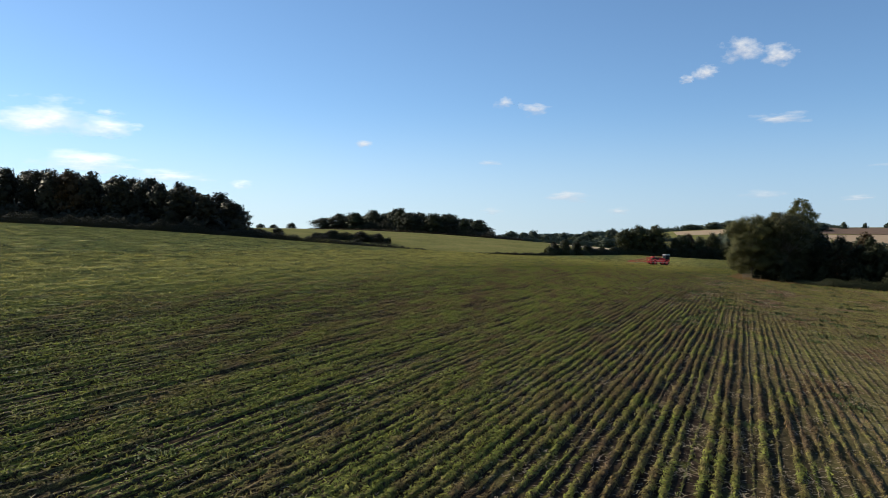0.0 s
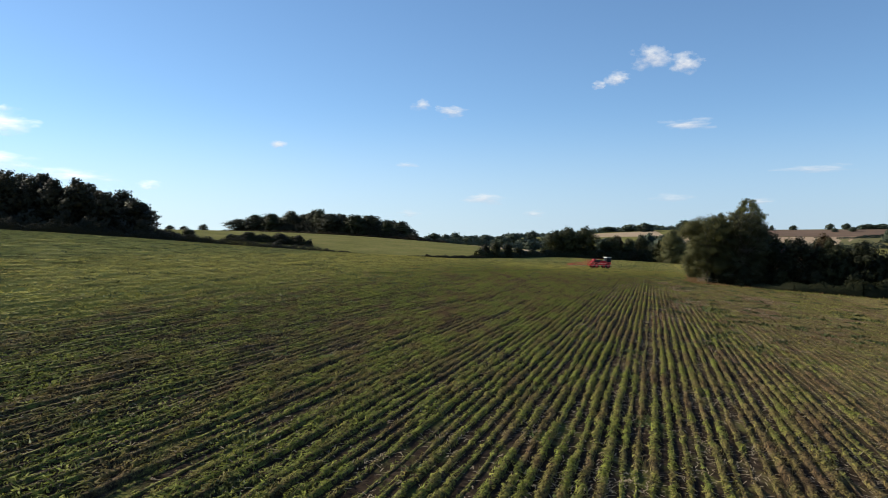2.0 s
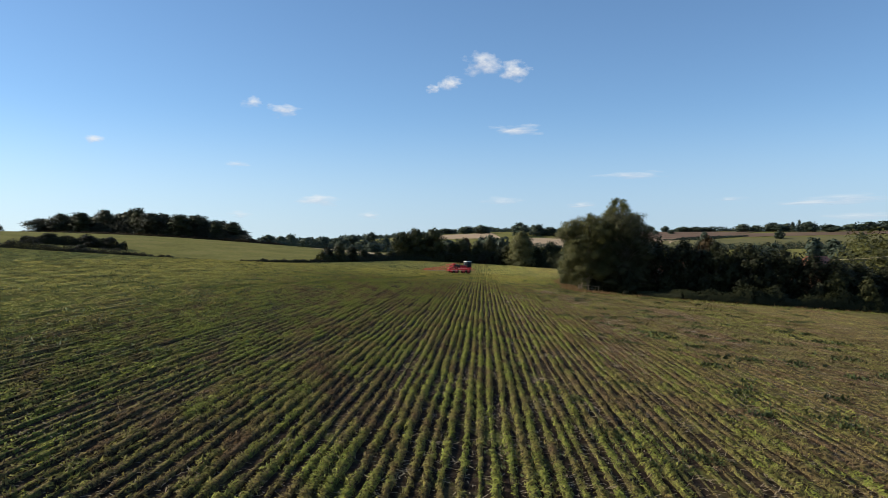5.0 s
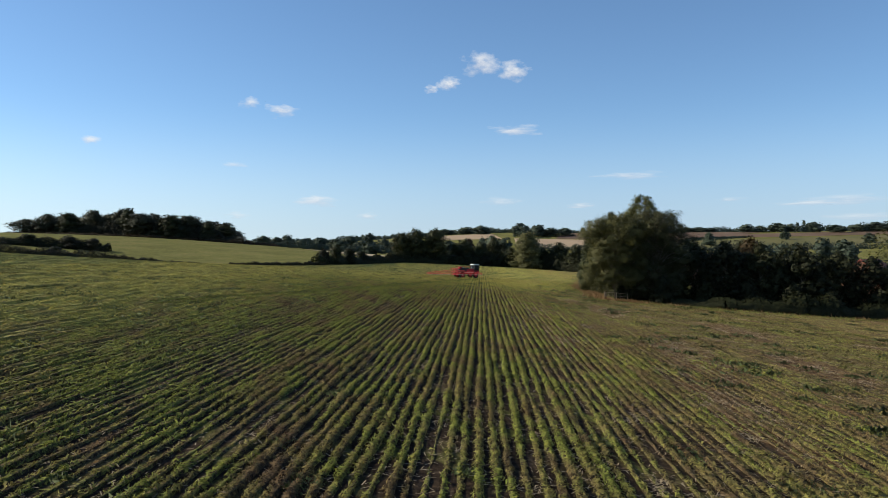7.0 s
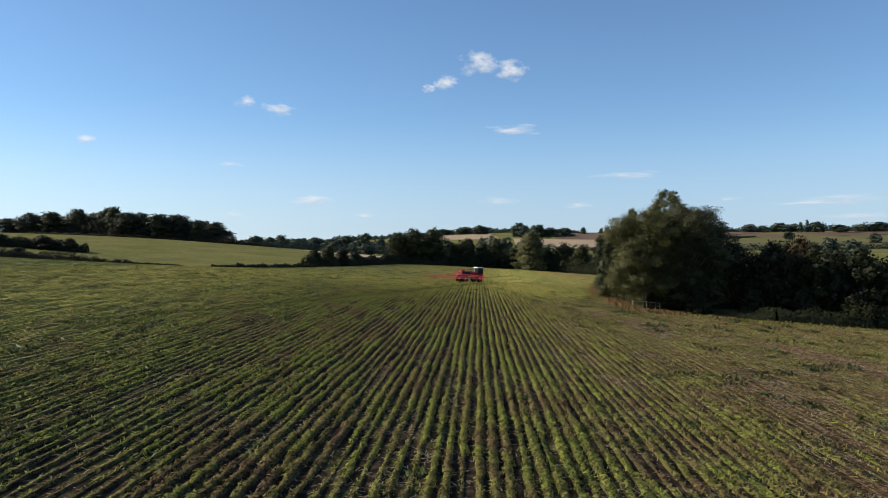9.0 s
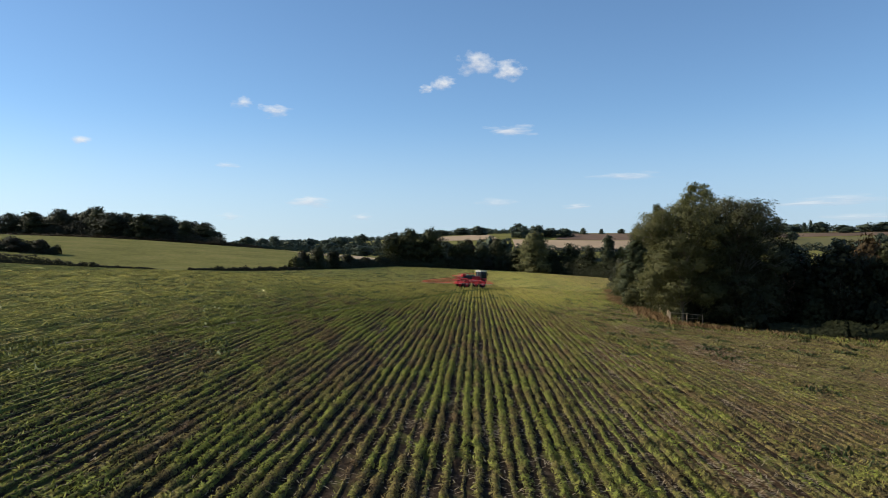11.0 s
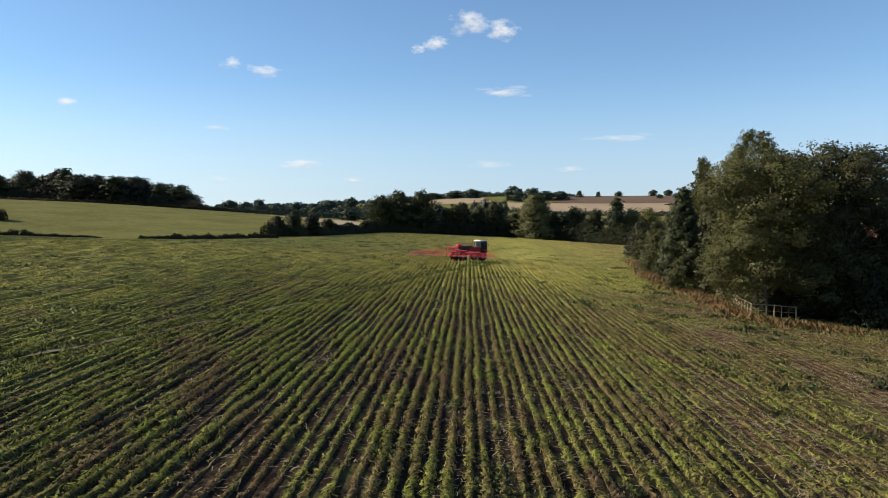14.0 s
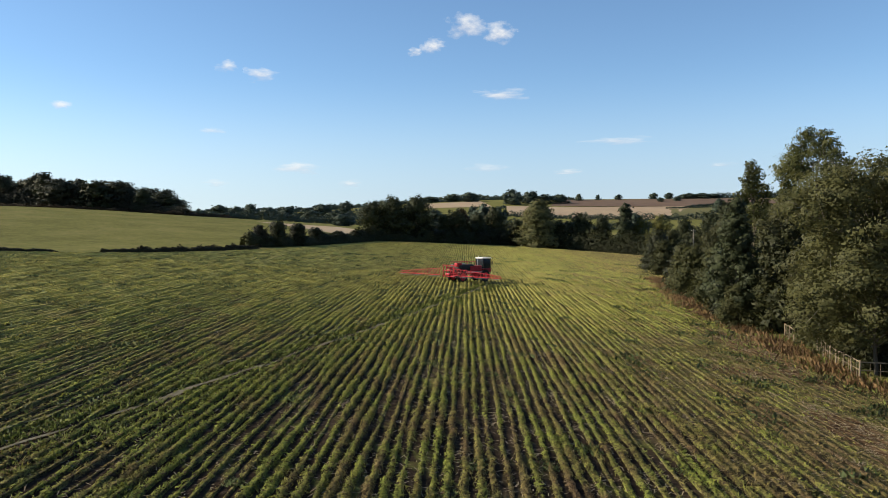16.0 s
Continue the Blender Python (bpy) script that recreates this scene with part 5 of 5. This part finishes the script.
def build_sprayer(x, y, heading):
    """Four-wheeled high-clearance sprayer; its own x runs ahead."""
    root = new("crop_sprayer")
    root.matrix_basis = Matrix.Translation((x, y, ground_z(x, y))) @ Matrix.Rotation(radians(90 - heading), 4, 'Z')
    bm = box(bmesh.new(), (7.0, 0.9, 0.28), pose(-0.2, 0, 1.22), 0.03)
    box(bm, (0.3, 2.0, 0.22), pose(2.3, 0, 1.1), 0.02)
    box(bm, (0.3, 2.0, 0.22), pose(-1.9, 0, 1.1), 0.02)
    part("chassis", bm, RED, root)
    # tank with rounded sides
    part("tank", box(bmesh.new(), (3.0, 1.9, 1.05), pose(-0.9, 0, 1.98), 0.3), TANK, root, "dark spray tank", True)
    lid = part("tank_lid", bar(bmesh.new(), (-0.9, 0, 2.48), (-0.9, 0, 2.66), 0.28, 16), STEEL, root)
    part("side_panel", box(bmesh.new(), (2.5, 0.06, 0.75), pose(-0.9, 1.1, 2.1), 0.02), WHITE, root, "white side panel")
    part("side_panel", box(bmesh.new(), (4.6, 0.05, 0.22), pose(-0.3, -1.12, 1.42), 0.02), PINK, root, "faded pale red side strip")
    part("side_panel", box(bmesh.new(), (1.5, 0.08, 0.7), pose(0.3, -1.06, 1.9), 0.05), RED, root)
    for sy in (-0.85, 0.85):
        part("guard_rail", bar(bmesh.new(), (-2.3, sy, 2.85), (0.7, sy, 2.85), 0.035), RED, root)
        for sx in (-2.3, -0.8, 0.7):
            part("rail_post", bar(bmesh.new(), (sx, sy, 2.2), (sx, sy, 2.85), 0.03), RED, root)
    part("fill_hopper", box(bmesh.new(), (0.9, 0.7, 0.55), pose(-2.15, -0.5, 2.5), 0.1), RED, root, "red chemical fill hopper", True)
    part("engine_cover", box(bmesh.new(), (1.3, 1.7, 0.85), pose(1.35, 0, 1.85), 0.14), RED, root, "red engine cover", True)
    part("exhaust", bar(bmesh.new(), (1.2, -0.75, 2.2), (1.2, -0.75, 3.15), 0.06, 10), STEEL, root)
    # cab: floor, glazed body, pillars, roof
    cab = part("cab", box(bmesh.new(), (1.55, 1.6, 0.55), pose(2.95, 0, 1.55), 0.08), RED, root, "red lower cab", True)
    part("glazing", box(bmesh.new(), (1.45, 1.5, 1.35), pose(2.95, 0, 2.48), 0.1), CAB_GLASS, cab, "dark tinted cab glass", True)
    for sx in (2.27, 3.63):
        for sy in (-0.74, 0.74):
            part("pillar", bar(bmesh.new(), (sx, sy, 1.75), (sx, sy, 3.2), 0.05, 6), TANK, cab)
    part("cab_roof", box(bmesh.new(), (1.6, 1.65, 0.2), pose(2.9, 0, 3.28), 0.09), WHITE, cab, "white cab roof", True)
    for sy in (-0.6, 0.6):
        part("work_lamp", box(bmesh.new(), (0.1, 0.22, 0.14), pose(3.88, sy, 3.2), 0.02), LAMP, cab)
        part("mirror", box(bmesh.new(), (0.06, 0.24, 0.4), pose(3.6, sy * 1.9, 2.6), 0.02), TANK, cab)
    part("beacon", bar(bmesh.new(), (2.5, 0.5, 3.4), (2.5, 0.5, 3.58), 0.07, 10), LAMP, cab)
    # wheels
    for wx in (2.3, -1.9):
        for wy in (-1.05, 1.05):
            s = 1 if wy > 0 else -1
            bm = bmesh.new()
            seg, prof = 28, [(0.52, -0.19), (0.74, -0.21), (0.80, -0.12), (0.80, 0.12), (0.74, 0.21), (0.52, 0.19)]
            ring = [[bm.verts.new((wx + r * math.cos(2 * math.pi * k / seg), wy + o, 0.83 + r * math.sin(2 * math.pi * k / seg))) for r, o in prof] for k in range(seg)]
            for k in range(seg):
                for j in range(len(prof)):
                    a, b = ring[k], ring[(k + 1) % seg]
                    bm.faces.new((a[j], a[(j + 1) % len(prof)], b[(j + 1) % len(prof)], b[j]))
            for k in range(18):
                t = 2 * math.pi * k / 18
                box(bm, (0.06, 0.36, 0.07), Matrix.Translation((wx + 0.81 * math.cos(t), wy, 0.83 + 0.81 * math.sin(t))) @ Matrix.Rotation(-t + math.pi / 2, 4, 'Y') @ Matrix.Rotation(0.4, 4, 'Z'))
            bmesh.ops.recalc_face_normals(bm, faces=bm.faces)
            tyre = part("wheel", bm, RUBBER, root, "deep-lugged black tyre")
            part("rim", bar(bmesh.new(), (wx, wy - 0.14, 0.83), (wx, wy + 0.14, 0.83), 0.53, 24), RED, tyre, "red wheel rim")
            part("hub", bar(bmesh.new(), (wx, wy, 0.83), (wx, wy + s * 0.22, 0.83), 0.16, 12), STEEL, tyre)
            part("mudguard", box(bmesh.new(), (1.3, 0.5, 0.05), pose(wx, wy, 1.78), 0.02), RED, root)
            part("leg", box(bmesh.new(), (0.2, 0.16, 0.7), pose(wx, wy * 0.72, 1.1), 0.02), RED, root)
    # ladder and rails
    for sx in (1.9, 2.25):
        part("ladder_rail", bar(bmesh.new(), (sx, 0.95, 0.7), (sx, 0.95, 2.5), 0.025), STEEL, root)
    for k in range(4):
        part("rung", bar(bmesh.new(), (1.9, 0.95, 0.8 + 0.3 * k), (2.25, 0.95, 0.8 + 0.3 * k), 0.02), STEEL, root)
    # boom: centre frame, then two lattice arms in three folds each
    bm = bmesh.new()
    for sy in (-1.1, -0.4, 0.4, 1.1):
        bar(bm, (-3.5, sy, 0.9), (-3.5, sy, 2.5), 0.06)
    for z in (0.95, 1.7, 2.45):
        bar(bm, (-3.5, -1.2, z), (-3.5, 1.2, z), 0.06)
    for sy in (-0.45, 0.45):
        bar(bm, (-2.4, sy, 1.35), (-3.5, sy, 1.2), 0.07)
        bar(bm, (-2.4, sy, 1.9), (-3.5, sy, 2.2), 0.07)
    part("boom_frame", bm, RED, root, "red boom lift frame")
    for s in (-1, 1):
        for y0, y1, n in ((1.2, 4.6, 5), (4.6, 7.8, 5), (7.8, 10.6, 5)):
            bm = bmesh.new()
            top = lambda yy: 2.05 - 0.075 * (yy - 1.2)
            for dx in (0.0, -0.45):
                bar(bm, (-3.6 + dx, s * y0, 1.1), (-3.6 + dx, s * y1, 1.1), 0.03)
            bar(bm, (-3.75, s * y0, top(y0)), (-3.75, s * y1, top(y1)), 0.035)
            for k in range(n):
                ya, yb = y0 + (y1 - y0) * k / n, y0 + (y1 - y0) * (k + 1) / n
                for dx in (0.0, -0.45):
                    bar(bm, (-3.6 + dx, s * ya, 1.1), (-3.75, s * (ya + yb) / 2, top((ya + yb) / 2)), 0.018)
                    bar(bm, (-3.75, s * (ya + yb) / 2, top((ya + yb) / 2)), (-3.6 + dx, s * yb, 1.1), 0.018)
                bar(bm, (-3.6, s * ya, 1.1), (-4.05, s * yb, 1.1), 0.015)
            arm = part("boom_arm", bm, RED, root, "red lattice spray boom")
            bm = bmesh.new()
            bar(bm, (-3.85, s * y0, 0.95), (-3.85, s * y1, 0.95), 0.025)
            for k in range(7):
                yy = y0 + (y1 - y0) * (k + 0.5) / 7
                bar(bm, (-3.85, s * yy, 0.95), (-3.85, s * yy, 0.8), 0.02)
            part("nozzle_line", bm, STEEL, arm)
    return tagged(root, "red self-propelled crop sprayer with its booms unfolded, standing on the crop", "sprayer")


build_sprayer(66, 241.5, 70)


# ---------------------------------------------------------------- clouds
def cloud_material(seed, strength, softness, glow):
    m = bpy.data.materials.new("cloud")
    m.use_nodes = True
    nt = m.node_tree
    nt.nodes.remove(nt.nodes["Principled BSDF"])
    vec = place_vector(nt, (1, 1, 1))
    shift = nt.nodes.new("ShaderNodeVectorMath")
    shift.operation = 'ADD'
    shift.inputs[1].default_value = (seed * 7.3, seed * 3.1, seed)
    nt.links.new(vec, shift.inputs[0])
    n = noise_node(nt, shift.outputs[0], 1.5, 4, 0.55)
    ln = nt.nodes.new("ShaderNodeVectorMath")
    ln.operation = 'LENGTH'
    nt.links.new(vec, ln.inputs[0])
    body = calc(nt, 'SUBTRACT', calc(nt, 'MULTIPLY', n, 1.9), calc(nt, 'MULTIPLY', ln.outputs["Value"], 1.05))
    alpha = calc(nt, 'MULTIPLY', ramp(nt, body, [(0.12, (0, 0, 0)), (0.12 + softness, (1, 1, 1))]), strength)
    em = nt.nodes.new("ShaderNodeEmission")
    sep = nt.nodes.new("ShaderNodeSeparateXYZ")
    nt.links.new(vec, sep.inputs[0])
    # Clouds are glowing cards; their greyer undersides are painted in.
    shade = calc(nt, 'ADD', calc(nt, 'MULTIPLY', sep.outputs[1], 0.45), n)
    nt.links.new(ramp(nt, shade, [(0.2, (0.62, 0.62, 0.70)), (0.65, (0.92, 0.88, 0.87))]), em.inputs["Color"])
    em.inputs["Strength"].default_value = glow
    tr = nt.nodes.new("ShaderNodeBsdfTransparent")
    mx = nt.nodes.new("ShaderNodeMixShader")
    nt.links.new(alpha, mx.inputs[0])
    nt.links.new(tr.outputs[0], mx.inputs[1])
    nt.links.new(em.outputs[0], mx.inputs[2])
    nt.links.new(mx.outputs[0], nt.nodes["Material Output"].inputs["Surface"])
    return m


# heading, height over the horizon, width, height, all in degrees, and how thick each is
CLOUDS = [(21.2, 14.4, 2.5, 1.7, 1), (23.5, 13.8, 2.2, 1.4, 1), (18.8, 13.0, 1.5, 1.0, 0.9), (17.5, 12.6, 1.1, 0.6, 0.8), (4.4, 11.3, 1.6, 0.8, 0.7), (6.6, 10.9, 2.2, 0.9, 0.8),
          (-6.1, 8.3, 1.3, 0.6, 0.8), (23.6, 9.6, 3.4, 0.8, 0.8)]
LOW_CLOUDS = [(31.5, 6.2, 4.1, 0.6, 0.6), (8.8, 4.5, 3.4, 0.8, 0.8), (3.1, 7.0, 1.8, 0.4, 0.5), (22.4, 4.5, 2.8, 0.7, 0.35), (28.2, 4.1, 2.0, 0.4, 0.5), (12.5, 3.4, 1.6, 0.5, 0.5),
              (46.0, 4.1, 5.4, 0.7, 0.55), (43.3, 3.9, 3.7, 0.35, 0.5), (3.3, 3.4, 1.5, 0.5, 0.4), (38.5, 4.3, 1.9, 0.3, 0.4), (46.8, 2.9, 4.6, 0.5, 0.4)]
LEFT_CLOUDS = [(-27.6, 9.0, 7.0, 2.4, 1), (-24.0, 8.6, 3.7, 1.2, 0.9), (-25.2, 6.3, 6.0, 1.5, 0.9), (-19.9, 5.6, 4.6, 0.9, 0.7), (-15.1, 5.1, 1.5, 0.7, 0.6), (-24.0, 9.6, 1.2, 0.5, 0.6)]
for k, (heading, up, wide, tall, thick) in enumerate(CLOUDS + LOW_CLOUDS + LEFT_CLOUDS):
    a, e = radians(heading - (0.4 if up > 7 and heading > -10 else 0.15)), radians(up)
    far = 4100
    p = Vector((30 + far * math.sin(a) * math.cos(e), 80 + far * math.cos(a) * math.cos(e), 9 + far * math.sin(e)))
    grid = [(-1, -1, 0), (1, -1, 0), (1, 1, 0), (-1, 1, 0)]
    ob = link_mesh("cloud", grid, [(0, 1, 2, 3)], cloud_material(k + 1, thick * 0.95, 1.0, 0.85 if heading < -14 else 0.6))
    s = far * math.tan(radians(1)) * 0.5 * 1.35
    ob.matrix_basis = look(p, (30, 80, 9)) @ Matrix.Rotation(math.pi, 4, 'Y') @ Matrix.Diagonal((wide * s, tall * s, 1, 1))
    tagged(ob, "small white fair-weather cloud in a blue sky", "cloud", "clouds in the sky", "structure")


def build_haze():
    """A glowing ring that paints pale haze along the whole horizon, thinning upward."""
    m = bpy.data.materials.new("haze")
    m.use_nodes = True
    nt = m.node_tree
    nt.nodes.remove(nt.nodes["Principled BSDF"])
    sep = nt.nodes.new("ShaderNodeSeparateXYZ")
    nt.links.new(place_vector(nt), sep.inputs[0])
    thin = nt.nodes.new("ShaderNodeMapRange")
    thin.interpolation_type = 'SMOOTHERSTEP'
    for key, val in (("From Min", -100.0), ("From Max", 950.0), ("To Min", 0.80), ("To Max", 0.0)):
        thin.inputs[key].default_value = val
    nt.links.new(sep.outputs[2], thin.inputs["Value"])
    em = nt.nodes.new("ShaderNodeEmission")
    # The haze colour is painted brighter on the sun's side.
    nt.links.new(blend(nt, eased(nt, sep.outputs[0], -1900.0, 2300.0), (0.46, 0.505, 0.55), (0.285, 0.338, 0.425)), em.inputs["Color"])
    tr = nt.nodes.new("ShaderNodeBsdfTransparent")
    mx = nt.nodes.new("ShaderNodeMixShader")
    nt.links.new(thin.outputs[0], mx.inputs[0])
    nt.links.new(tr.outputs[0], mx.inputs[1])
    nt.links.new(em.outputs[0], mx.inputs[2])
    nt.links.new(mx.outputs[0], nt.nodes["Material Output"].inputs["Surface"])
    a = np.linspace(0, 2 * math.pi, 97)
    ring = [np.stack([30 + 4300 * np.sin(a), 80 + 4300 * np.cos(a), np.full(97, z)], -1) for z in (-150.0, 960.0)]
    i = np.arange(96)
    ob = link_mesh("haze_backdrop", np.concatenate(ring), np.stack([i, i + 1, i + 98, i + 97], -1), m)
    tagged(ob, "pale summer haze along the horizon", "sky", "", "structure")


build_haze()
